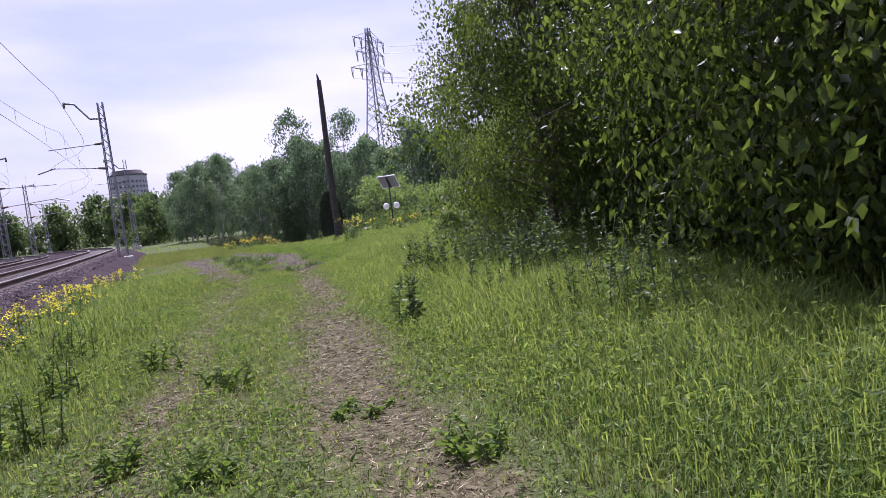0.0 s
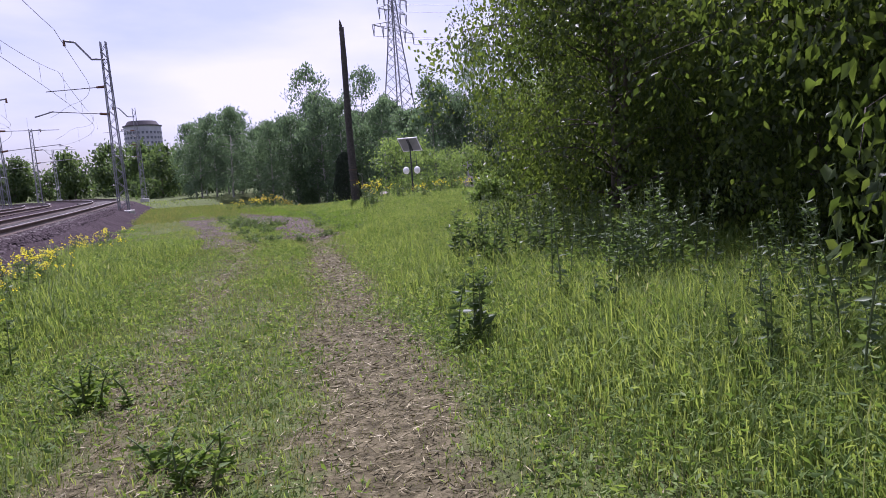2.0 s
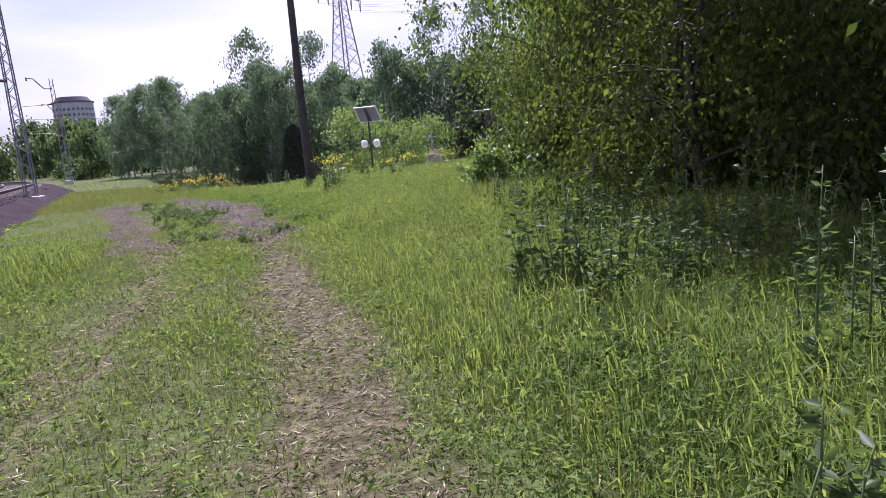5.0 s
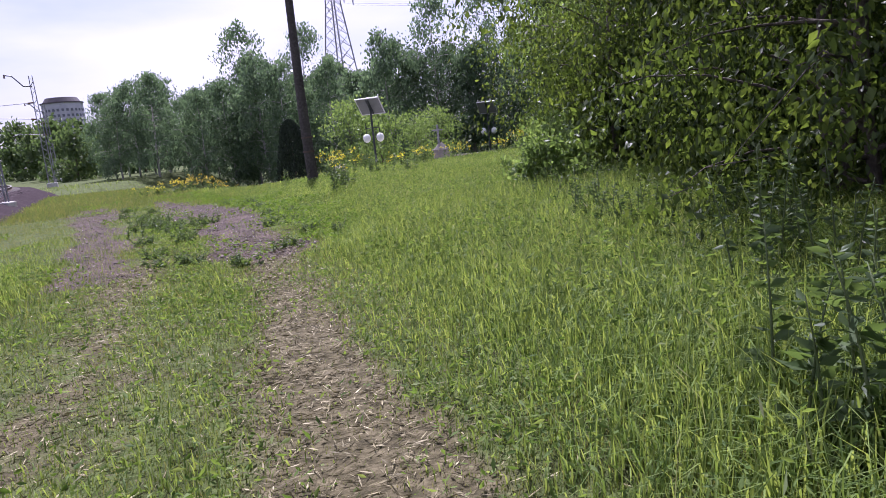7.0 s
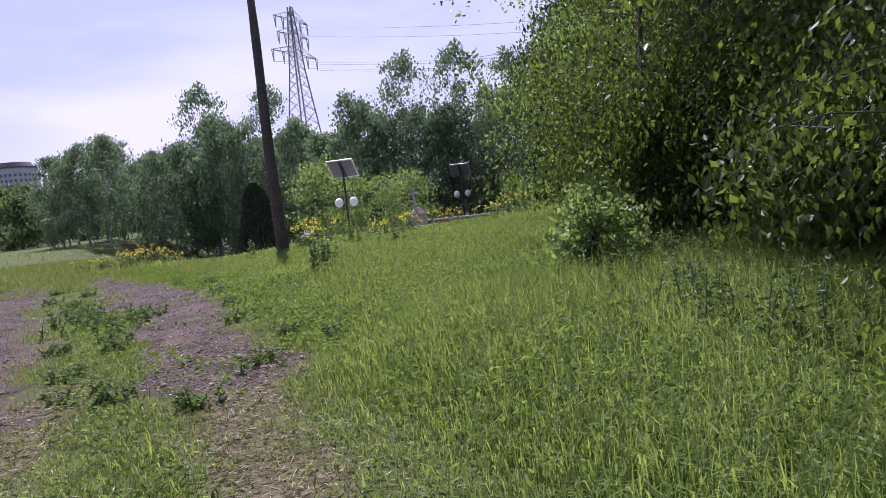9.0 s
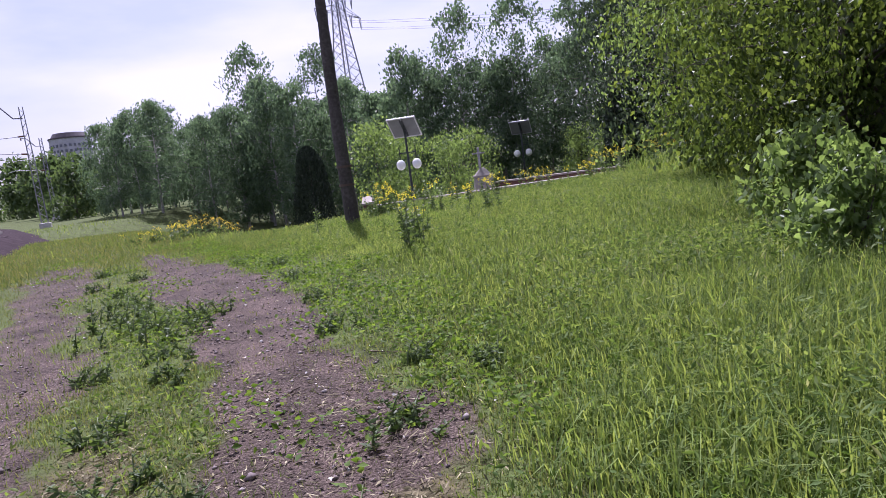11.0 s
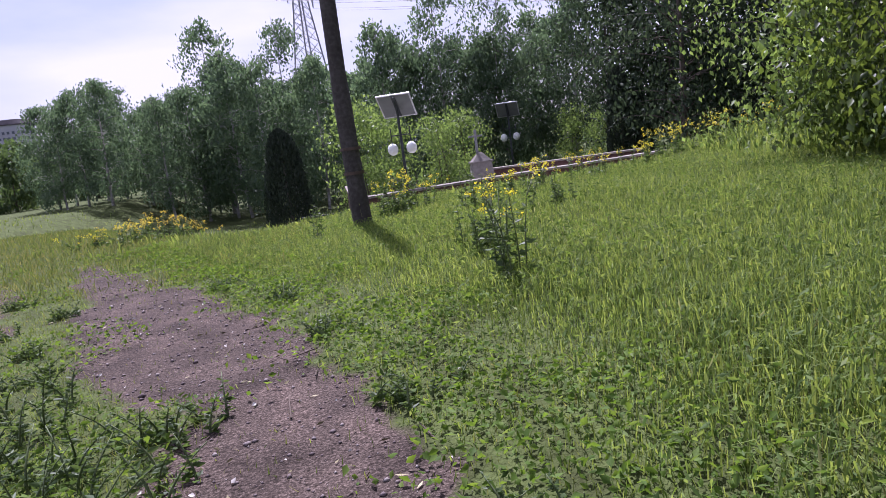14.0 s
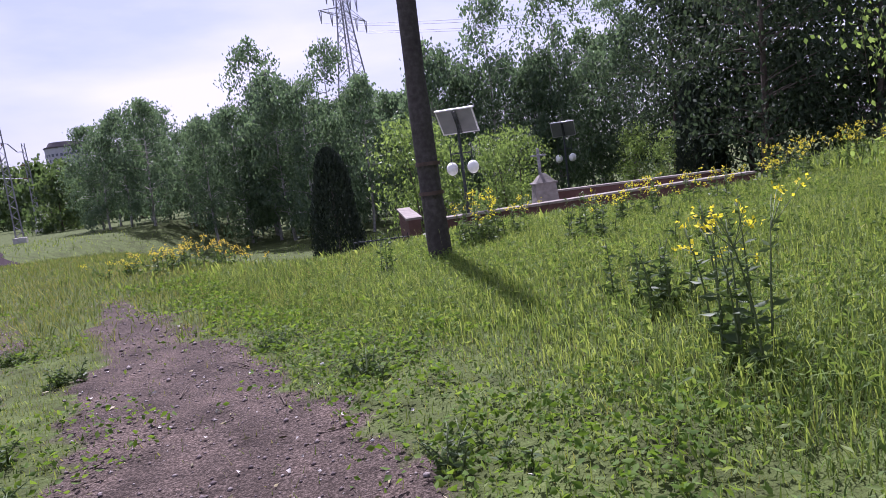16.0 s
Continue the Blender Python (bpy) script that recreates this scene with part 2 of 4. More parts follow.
def ground_material():
    """Soil under grass, worn dry tracks and bare purplish gravel, mixed by the masks that the ground carries."""
    m = bpy.data.materials.new("ground_soil")
    m.use_nodes = True
    n, l = m.node_tree.nodes, m.node_tree.links
    b = n["Principled BSDF"]
    co = n.new("ShaderNodeTexCoord")

    def noisy(scale, stops, detail=8, rough=0.65):
        t, r = n.new("ShaderNodeTexNoise"), n.new("ShaderNodeValToRGB")
        t.inputs["Scale"].default_value, t.inputs["Detail"].default_value, t.inputs["Roughness"].default_value = scale, detail, rough
        l.new(co.outputs["Object"], t.inputs["Vector"])
        for i, c in enumerate(stops):
            p = 0.32 + 0.36 * i / (len(stops) - 1)
            el = r.color_ramp.elements[i] if i < 2 else r.color_ramp.elements.new(p)
            el.position, el.color = p, (*c, 1)
        l.new(t.outputs["Fac"], r.inputs["Fac"])
        return t.outputs["Fac"], r.outputs["Color"]

    f1, green = noisy(3.0, [(0.034, 0.040, 0.013), (0.058, 0.076, 0.022), (0.088, 0.115, 0.034)])
    f2, dry = noisy(14.0, [(0.03, 0.026, 0.013), (0.078, 0.067, 0.036), (0.14, 0.12, 0.07)])
    f3, grit = noisy(70.0, [(0.013, 0.010, 0.008), (0.062, 0.047, 0.039), (0.185, 0.147, 0.127)], 4, 0.75)
    f4, patchy = noisy(2.2, [(0.45, 0.43, 0.42), (0.85, 0.83, 0.82), (1.25, 1.2, 1.18)], 5)
    tone = n.new("ShaderNodeMixRGB")
    tone.blend_type, tone.inputs[0].default_value = "MULTIPLY", 1.0
    l.new(grit, tone.inputs[1])
    l.new(patchy, tone.inputs[2])
    gravel = tone.outputs["Color"]
    out = green
    for attr, col in (("worn", dry), ("bare", gravel)):
        a, edge, mx = n.new("ShaderNodeAttribute"), n.new("ShaderNodeTexNoise"), n.new("ShaderNodeMixRGB")
        a.attribute_name = attr
        edge.inputs["Scale"].default_value, edge.inputs["Detail"].default_value = 4.5, 6
        l.new(co.outputs["Object"], edge.inputs["Vector"])
        s = n.new("ShaderNodeMath")
        s.operation = "ADD"
        l.new(a.outputs["Fac"], s.inputs[0])
        l.new(edge.outputs["Fac"], s.inputs[1])
        r = n.new("ShaderNodeMapRange")
        r.inputs["From Min"].default_value, r.inputs["From Max"].default_value = 0.78, 1.12
        l.new(s.outputs[0], r.inputs["Value"])
        l.new(r.outputs["Result"], mx.inputs[0])
        l.new(out, mx.inputs[1])
        l.new(col, mx.inputs[2])
        out = mx.outputs["Color"]
    l.new(out, b.inputs["Base Color"])
    b.inputs["Roughness"].default_value = 0.95
    b.inputs["Specular IOR Level"].default_value = 0.15
    bn, bp = n.new("ShaderNodeTexNoise"), n.new("ShaderNodeBump")
    bn.inputs["Scale"].default_value, bn.inputs["Detail"].default_value = 32, 8
    l.new(co.outputs["Object"], bn.inputs["Vector"])
    bp.inputs["Strength"].default_value, bp.inputs["Distance"].default_value = 0.9, 0.03
    l.new(bn.outputs["Fac"], bp.inputs["Height"])
    l.new(bp.outputs["Normal"], b.inputs["Normal"])
    return m


M_GROUND = ground_material()

# ---- mesh helpers ----
rng = np.random.default_rng(7)


def mesh_np(name, verts, tris, mats, mat_index=None, smooth=False):
    """A mesh from arrays of vertices and triangles."""
    me = bpy.data.meshes.new(name)
    nv, nt = len(verts), len(tris)
    me.vertices.add(nv)
    me.vertices.foreach_set("co", np.asarray(verts, np.float32).ravel())
    me.loops.add(nt * 3)
    me.loops.foreach_set("vertex_index", np.asarray(tris, np.int32).ravel())
    me.polygons.add(nt)
    me.polygons.foreach_set("loop_start", np.arange(0, nt * 3, 3, dtype=np.int32))
    me.polygons.foreach_set("loop_total", np.full(nt, 3, np.int32))
    for m in (mats if isinstance(mats, (list, tuple)) else [mats]):
        me.materials.append(m)
    if mat_index is not None:
        me.polygons.foreach_set("material_index", np.asarray(mat_index, np.int32))
    if smooth:
        me.polygons.foreach_set("use_smooth", np.ones(nt, bool))
    me.update(calc_edges=True)
    return me


def part_np(name, verts, tris, mat, parent=None, label="", smooth=False):
    ob = new(name, mesh_np(name, verts, tris, mat, smooth=smooth))
    ob.parent = parent
    if label:
        ob["label"] = label
    return ob


def part(name, bm, mat, parent=None, label=""):
    """Links a bmesh as one mesh object under a thing or a part."""
    me = bpy.data.meshes.new(name)
    bm.to_mesh(me)
    bm.free()
    me.materials.append(mat)
    ob = new(name, me)
    ob.parent = parent
    if label:
        ob["label"] = label
    return ob


def thing(name, x, y, z, label, category, group="", rz=0.0):
    ob = new(name)
    ob.empty_display_size = 0.2
    ob.matrix_basis = pose(x, y, z, 0, 0, rz)
    return tagged(ob, label, category, group)


def box(bm, size, m, bevel=0.0):
    r = bmesh.ops.create_cube(bm, size=1.0, matrix=m @ Matrix.Diagonal((*size, 1)))
    if bevel:
        edges = list({e for v in r["verts"] for e in v.link_edges})
        bmesh.ops.bevel(bm, geom=edges, offset=bevel, segments=2, affect="EDGES", profile=0.6)


def rod(bm, a, b, r1, r2=None, sides=8):
    a, b = Vector(a), Vector(b)
    d = b - a
    m = Matrix.Translation((a + b) / 2) @ d.to_track_quat("Z", "Y").to_matrix().to_4x4()
    bmesh.ops.create_cone(bm, cap_ends=True, segments=sides, radius1=r1, radius2=r1 if r2 is None else r2, depth=d.length, matrix=m)


def tubes(lines, sides=6):
    """Joined tapered tubes: each line is a list of (point, radius)."""
    V, T = [], []
    for line in lines:
        base = len(V)
        for i, (p, r) in enumerate(line):
            d = (Vector(line[min(i + 1, len(line) - 1)][0]) - Vector(line[max(i - 1, 0)][0])).normalized()
            u = d.orthogonal().normalized()
            w = d.cross(u)
            for k in range(sides):
                a = 2 * math.pi * k / sides
                V.append(tuple(Vector(p) + u * (r * math.cos(a)) + w * (r * math.sin(a))))
        for i in range(len(line) - 1):
            for k in range(sides):
                a, b = base + i * sides + k, base + i * sides + (k + 1) % sides
                T += [(a, b, b + sides), (a, b + sides, a + sides)]
        last = base + (len(line) - 1) * sides
        for k in range(1, sides - 1):
            T.append((last, last + k, last + k + 1))
    return np.array(V), np.array(T)


def unit(v):
    return v / np.maximum(np.linalg.norm(v, axis=-1, keepdims=True), 1e-9)


def leaves(c, d, length, width, fold=0.15, r=rng):
    """Folded leaves: centres, axes, lengths and widths."""
    n = len(c)
    d = unit(d)
    s = unit(np.cross(d, unit(r.normal(size=(n, 3)))))
    up = np.cross(s, d)
    L, W = np.asarray(length).reshape(-1, 1), np.asarray(width).reshape(-1, 1)
    v = np.stack([c - d * L / 2, c - d * L * 0.08 + s * W / 2 + up * W * fold, c + d * L / 2, c - d * L * 0.08 - s * W / 2 + up * W * fold], 1).reshape(-1, 3)
    i = np.arange(n)[:, None] * 4
    t = np.concatenate([i + np.array([0, 3, 2]), i + np.array([0, 2, 1])], 1).reshape(-1, 3)
    return v, t


def blades(p, h, w, bend, az, lean=None):
    """Bent grass blades: roots, heights, widths, bends, headings."""
    n = len(p)
    dirs = np.stack([np.cos(az), np.sin(az), np.zeros(n)], 1)
    side = np.stack([-np.sin(az + 0.6), np.cos(az + 0.6), np.zeros(n)], 1)
    h, w, bend = h[:, None], w[:, None], bend[:, None]
    up = np.array([[0, 0, 1.0]])
    mid = p + up * h * 0.6 + dirs * h * bend * 0.25
    tip = p + up * h * (1 - 0.45 * bend ** 2) + dirs * h * bend * 0.9
    v = np.stack([p - side * w / 2, p + side * w / 2, mid + side * w * 0.42, mid - side * w * 0.42, tip], 1).reshape(-1, 3)
    i = np.arange(n)[:, None] * 5
    t = np.concatenate([i + np.array([0, 1, 2]), i + np.array([0, 2, 3]), i + np.array([3, 2, 4])], 1).reshape(-1, 3)
    return v, t


def sprigs(p, h, w, bend, az):
    """Short single-pointed blades."""
    n = len(p)
    dirs = np.stack([np.cos(az), np.sin(az), np.zeros(n)], 1)
    side = np.stack([-np.sin(az + 0.6), np.cos(az + 0.6), np.zeros(n)], 1) * w[:, None] / 2
    tip = p + np.array([[0, 0, 1.0]]) * (h * (1 - 0.4 * bend))[:, None] + dirs * (h * bend)[:, None]
    return np.stack([p - side, p + side, tip], 1).reshape(-1, 3), np.arange(n * 3).reshape(-1, 3)


def join(parts):
    V, T, o = [], [], 0
    for v, t in parts:
        V.append(np.asarray(v))
        T.append(np.asarray(t) + o)
        o += len(v)
    return np.concatenate(V), np.concatenate(T)


# ---- the lie of the land ----


def sstep(a, b, x):
    t = np.clip((np.asarray(x, float) - a) / (b - a), 0, 1)
    return t * t * (3 - 2 * t)


def track_right(y):
    return 3.0 - 0.241 * y


def rail_x(y):
    """The rail next to the path."""
    y = np.asarray(y, float)
    return -1.6 - 0.36 * y - 0.001 * y ** 2 - 0.012 * np.maximum(0, y - 42) ** 2


def bed_foot(y):
    y = np.asarray(y, float)
    return rail_x(y) + 1.9


def wobble(x, y):
    return np.sin(x * 1.3 + 0.7 * y) * 0.5 + np.sin(x * 0.5 - 1.1 * y + 1.0) * 0.5


def crest(x):
    """Where the ground begins to fall away to the grove."""
    return 30.5 + 9.5 * sstep(-4, -13, x) + 4 * sstep(2, 12, x)


def land(x, y):
    x, y = np.asarray(x, float), np.asarray(y, float)
    z = 0.25 * sstep(-4.2, -0.3, x) * sstep(15, 27, y) + 0.012 * wobble(x * 2, y * 2)
    z = z + 0.25 * sstep(4, 9, x) * sstep(20, 30, y)
    z = z - (2.3 + 0.25 * sstep(-4.2, -0.3, x) + 0.25 * sstep(4, 9, x)) * sstep(0, 9, y - crest(x)) * (1 - sstep(-13, -19, x))
    xr = track_right(y)
    for c in (xr, xr - 1.47):
        z = z - 0.035 * np.exp(-((x - c) / 0.3) ** 2) * (1 - sstep(17, 20, y))
    return z


def right_edge(y):
    """The grassy edge of the bare gravel on the side away from the railway."""
    return np.interp(y, [15.8, 16.6, 17.1, 17.9, 19.8, 21.2, 22.3, 23.5, 24.9, 26.6, 28.4, 30.2, 32], [-1.2, -0.7, -0.65, -1.07, -1.77, -1.95, -2.4, -2.95, -3.8, -4.8, -6.0, -7.0, -8.1])


def bare(x, y):
    """1 on open gravel, 0 elsewhere: two wheel tracks washed out side by side."""
    x, y = np.asarray(x, float), np.asarray(y, float)
    j = 0.2 * wobble(x * 1.7, y * 1.9) + 0.16 * wobble(x * 5, y * 4 + 2) + 0.1 * wobble(x * 11, y * 13)
    near_l = np.interp(y, [16.2, 17.3, 19.9, 20.7, 21.7, 22.8, 24, 25.6, 27.8, 30], [-1.7, -2.0, -2.7, -2.95, -3.4, -4.4, -4.9, -5.4, -6.5, -7.5])
    a = sstep(-0.22, 0.22, right_edge(y) - x + j) * sstep(-0.22, 0.22, x - near_l + j) * sstep(16.0, 17.0, y + j * 2) * (1 - sstep(28.5, 31, y + j))
    far_r = np.interp(y, [15.6, 16.6, 18.2, 19.4, 22, 24.2, 25.8, 30], [-2.5, -2.6, -3.1, -3.6, -4.9, -5.9, -6.5, -8.6])
    far_l = np.interp(y, [15.6, 16.6, 19, 21.2, 23.3, 26, 30], [-3.1, -3.4, -4.5, -5.4, -6.6, -8.0, -9.7])
    b = sstep(-0.22, 0.22, far_r - x + j) * sstep(-0.22, 0.22, x - far_l + j) * sstep(15.6, 16.6, y + j * 2) * (1 - sstep(28, 30.5, y + j))
    return np.maximum(a, 0.9 * b)


def worn(x, y):
    """1 on the trodden wheel tracks, 0 in the tall grass."""
    x, y = np.asarray(x, float), np.asarray(y, float)
    j = 0.14 * wobble(x * 2.2, y * 1.3)
    xr = track_right(y)
    k = 0.12 * wobble(x * 6, y * 5) + 0.1 * wobble(x * 13, y * 9)
    a = np.clip(np.exp(-np.abs((x - xr + j) / 0.45) ** 2.6) + k, 0, 1) * (np.abs(x - xr) < 0.8)
    b = np.clip(0.78 * np.exp(-np.abs((x - xr + 1.47 + j) / 0.4) ** 2.6) + k, 0, 1) * (np.abs(x - xr + 1.47) < 0.7)
    near = 0.78 * np.exp(-((x - 1.55) / 1.3) ** 4) * (1 - sstep(3.5, 6.5, y)) * (0.75 + 0.5 * wobble(x * 3, y * 2.5))
    lane = 0.42 * np.exp(-((x - xr + 0.73) / 1.4) ** 4) * np.clip(0.7 + 0.5 * wobble(x * 2.1 + 1, y * 1.2) + 0.3 * wobble(x * 7, y * 5), 0, 1.4)
    return np.maximum(np.maximum(np.maximum(a, b), near), lane) * (1 - sstep(17, 19, y)) * np.clip(0.85 + 0.3 * wobble(x * 1.4, y * 0.9) + 0.2 * wobble(x * 4, y * 3), 0.35, 1)


def tallness(x, y):
    """How tall the grass stands, 0 to 1, outside the tracks."""
    x, y = np.asarray(x, float), np.asarray(y, float)
    xr = track_right(y)
    j = 0.2 * wobble(x * 1.1, y * 1.7)
    r_edge = np.maximum(np.where(y < 17, xr + 0.42 + 0.25 * (1 - sstep(3, 6, y)), right_edge(y) + 0.45), -20)
    right = sstep(0.0, 1.5, x - r_edge + j) + 0.15
    left = sstep(0.1, 1.6, (xr - 1.9) - x + j) * (1 - sstep(14, 20, y))
    mid = 0.16
    return np.where(x > r_edge - 0.1, np.maximum(right, mid), np.maximum(left, mid)) * (1 - 0.45 * sstep(19, 26, y) * sstep(4, 0, x))


xs = np.concatenate([-np.geomspace(2500, 26, 22), np.arange(-24, -7, 0.5), np.arange(-7, 7, 0.14), np.arange(7, 24, 0.6), np.geomspace(26, 2500, 22)])
ys = np.concatenate([-np.geomspace(2500, 7, 18), np.arange(-6, 33, 0.16), np.arange(33, 60, 0.6), np.geomspace(61, 3000, 24)])
GX, GY = np.meshgrid(xs, ys)
GZ = land(GX, GY)
gv = np.stack([GX, GY, GZ], -1).reshape(-1, 3)
ni, nj = len(ys), len(xs)
idx = np.arange(ni * nj).reshape(ni, nj)
a_, b_, c_, d_ = idx[:-1, :-1].ravel(), idx[:-1, 1:].ravel(), idx[1:, 1:].ravel(), idx[1:, :-1].ravel()
gt = np.concatenate([np.stack([a_, b_, c_], 1), np.stack([a_, c_, d_], 1)])
ground_mesh = mesh_np("ground", gv, gt, M_GROUND, smooth=True)
for key, vals in (("worn", worn(gv[:, 0], gv[:, 1])), ("bare", bare(gv[:, 0], gv[:, 1]))):
    att = ground_mesh.attributes.new(key, "FLOAT", "POINT")
    att.data.foreach_set("value", vals.astype(np.float32))
ground = tagged(new("ground", ground_mesh), "grassy ground with two trodden wheel tracks and bare purplish gravel", "ground", kind="structure")

# ---- railway ----


def strip(profile, y_values):
    """Sweeps a section, given as offsets from the near rail and heights, along the railway."""
    V = []
    for y in y_values:
        x0 = float(rail_x(y))
        slope = float(rail_x(y + 0.1) - rail_x(y - 0.1)) / 0.2
        nrm = Vector((1, -slope, 0)).normalized()
        for o, z in profile:
            V.append((x0 + nrm.x * o, y + nrm.y * o, z))
    k = len(profile)
    i, j = np.meshgrid(np.arange(len(y_values) - 1), np.arange(k - 1), indexing="ij")
    a = (i * k + j).ravel()
    return np.array(V), np.concatenate([np.stack([a, a + 1, a + k + 1], 1), np.stack([a, a + k + 1, a + k], 1)])


RAIL_Y = np.concatenate([np.arange(-30, 50, 1.0), np.arange(50, 66, 0.5)])
bed_profile = [(2.6, -0.3), (2.0, -0.06), (1.55, 0.12), (1.05, 0.38), (0.75, 0.42), (0.1, 0.43), (-1.6, 0.43), (-2.3, 0.36), (-3.0, 0.38), (-3.6, 0.43), (-5.8, 0.42), (-6.6, 0.36), (-7.6, 0.0), (-8.6, -0.3)]
bv, bt = strip(bed_profile, RAIL_Y)
bv[:, 2] += 0.02 * wobble(bv[:, 0] * 7, bv[:, 1] * 9)
tagged(part_np("track_bed", bv, bt, M_BALLAST), "embankment of purplish grey crushed ballast", "ballast", kind="structure")

r2 = np.random.default_rng(21)
n = 20000
sy = 8 + 34 * r2.random(n) ** 1.5
so = 2.05 - 2.1 * r2.random(n) ** 1.2
sx = rail_x(sy) + so
sz = np.interp(so, [-0.2, 0.1, 0.75, 1.05, 1.55, 2.0, 2.6], [0.43, 0.43, 0.42, 0.38, 0.12, -0.06, -0.3])
octa = np.array([[1, 0, 0], [-1, 0, 0], [0, 1, 0], [0, -1, 0], [0, 0, 1], [0, 0, -1.0]])
octa_t = np.array([[0, 2, 4], [2, 1, 4], [1, 3, 4], [3, 0, 4], [2, 0, 5], [1, 2, 5], [3, 1, 5], [0, 3, 5]])


def stones(p, size, r):
    """Many small angular stones."""
    k = len(p)
    v = octa[None] * (size[:, None, None] * r.uniform(0.6, 1.3, (k, 6, 3)))
    a = r.random(k) * 6.28
    ca, sa = np.cos(a)[:, None], np.sin(a)[:, None]
    v = np.stack([v[..., 0] * ca - v[..., 1] * sa, v[..., 0] * sa + v[..., 1] * ca, v[..., 2] * 0.75], -1) + p[:, None]
    t = (np.arange(k) * 6)[:, None, None] + octa_t[None]
    return v.reshape(-1, 3), t.reshape(-1, 3)


v, t = stones(np.stack([sx, sy, sz + 0.01], 1), 0.03 + 0.03 * r2.random(n), r2)
tagged(part_np("ballast_stones", v, t, M_STONE), "loose angular purplish ballast stones", "ballast", kind="stuff")


def rail_track(offset, label):
    tr = thing("railway_track", float(rail_x(20)), 20, 0.4, label, "railway track", "railway tracks")
    inv = tr.matrix_basis.inverted()
    sec = [(-0.07, 0.0), (-0.07, 0.02), (-0.012, 0.04), (-0.012, 0.12), (-0.035, 0.13), (-0.035, 0.165), (0.035, 0.165), (0.035, 0.13), (0.012, 0.12), (0.012, 0.04), (0.07, 0.02), (0.07, 0.0)]
    for g in (0, -1.505):
        v, t = strip([(offset + g + o, 0.46 + z) for o, z in sec], RAIL_Y)
        ob = part_np("rail", v, t, M_RAIL, tr, "rust-brown rail")
        ob.matrix_parent_inverse = inv
        v, t = strip([(offset + g - 0.028, 0.628), (offset + g + 0.028, 0.628)], RAIL_Y)
        top = part_np("running_surface", v, t, M_RAILTOP, ob, "polished running surface")
    bm = bmesh.new()
    box(bm, (2.5, 0.26, 0.18), Matrix(), 0.03)
    first = None
    for i in range(88):
        y = -4 + i * 0.65
        x0 = float(rail_x(y))
        slope = float(rail_x(y + 0.1) - rail_x(y - 0.1)) / 0.2
        m = Matrix.Translation((x0 + offset - 0.75, y - slope * (offset - 0.75), 0.375)) @ Matrix.Rotation(-math.atan(slope), 4, "Z")
        if first is None:
            first = part("sleeper", bm, M_SLEEPER, tr, "grey concrete sleeper")
            ob = first
        else:
            ob = new("sleeper", first.data)
            ob.parent = tr
        ob.matrix_parent_inverse = inv
        ob.matrix_basis = m
    return tr


rail_track(0.0, "curving railway track with rusty rails on grey sleepers")
rail_track(-4.0, "second curving railway track beyond the first on ballast")


def catenary_mast(x, y, z, height, turn, label, arm=2.6, gooseneck=True):
    """A lattice mast with two brackets and a bent arm at its head."""
    mast = thing("catenary_mast", x, y, z, label, "railway mast", "catenary masts", turn)
    bm = bmesh.new()
    box(bm, (0.7, 0.7, 0.5), Matrix.Translation((0, 0, -0.1)), 0.04)
    part("footing", bm, M_CONCRETE, mast, "concrete footing")
    w0, w1 = 0.2, 0.11
    for sx_ in (-1, 1):
        for sy_ in (-1, 1):
            bm = bmesh.new()
            rod(bm, (sx_ * w0, sy_ * w0 * 0.6, 0.1), (sx_ * w1, sy_ * w1 * 0.6, height), 0.028, 0.024, 6)
            part("chord", bm, M_GALV, mast)
    bm = bmesh.new()
    k = int(height / 0.32)
    for i in range(k):
        za, zb = 0.2 + i * (height - 0.3) / k, 0.2 + (i + 1) * (height - 0.3) / k
        wa, wb = w0 + (w1 - w0) * za / height, w0 + (w1 - w0) * zb / height
        s = 1 if i % 2 else -1
        for q in (-0.6, 0.6):
            rod(bm, (s * wa, q * wa, za), (-s * wb, q * wb, zb), 0.012, None, 4)
    part("lacing", bm, M_GALV, mast)
    bm = bmesh.new()
    pts = [(0, 0, height - 0.75), (-0.55, 0, height - 0.72), (-1.15, 0, height + 0.02), (-1.6, 0, height + 0.1)] if gooseneck else [(0, 0, height - 0.2), (-0.8, 0, height - 0.1)]
    for a, b in zip(pts, pts[1:]):
        rod(bm, a, b, 0.045, None, 8)
    part("head_arm", bm, M_GALV, mast, "bent steel head arm")
    bm = bmesh.new()
    e = pts[-1]
    rod(bm, (e[0], 0, e[2] - 0.22), (e[0], 0, e[2] + 0.05), 0.06, 0.04, 10)
    part("insulator", bm, M_PORCELAIN, mast, "brown ribbed insulator")
    for zz, tip in ((height - 1.9, height - 2.0), (height - 3.1, height - 2.85)):
        bm = bmesh.new()
        rod(bm, (-0.1, 0, zz), (-0.5, 0, zz + (tip - zz) * 0.2), 0.06, 0.05, 10)
        part("insulator", bm, M_PORCELAIN, mast, "brown ribbed insulator")
        bm = bmesh.new()
        rod(bm, (-0.5, 0, zz + (tip - zz) * 0.2), (-arm, 0, tip), 0.022, None, 6)
        part("cantilever", bm, M_GALV, mast)
    bm = bmesh.new()
    rod(bm, (-arm + 0.2, 0, height - 2.85), (-arm - 0.6, 0, height - 3.05), 0.03, None, 6)
    part("registration_arm", bm, M_GALV, mast)
    return mast


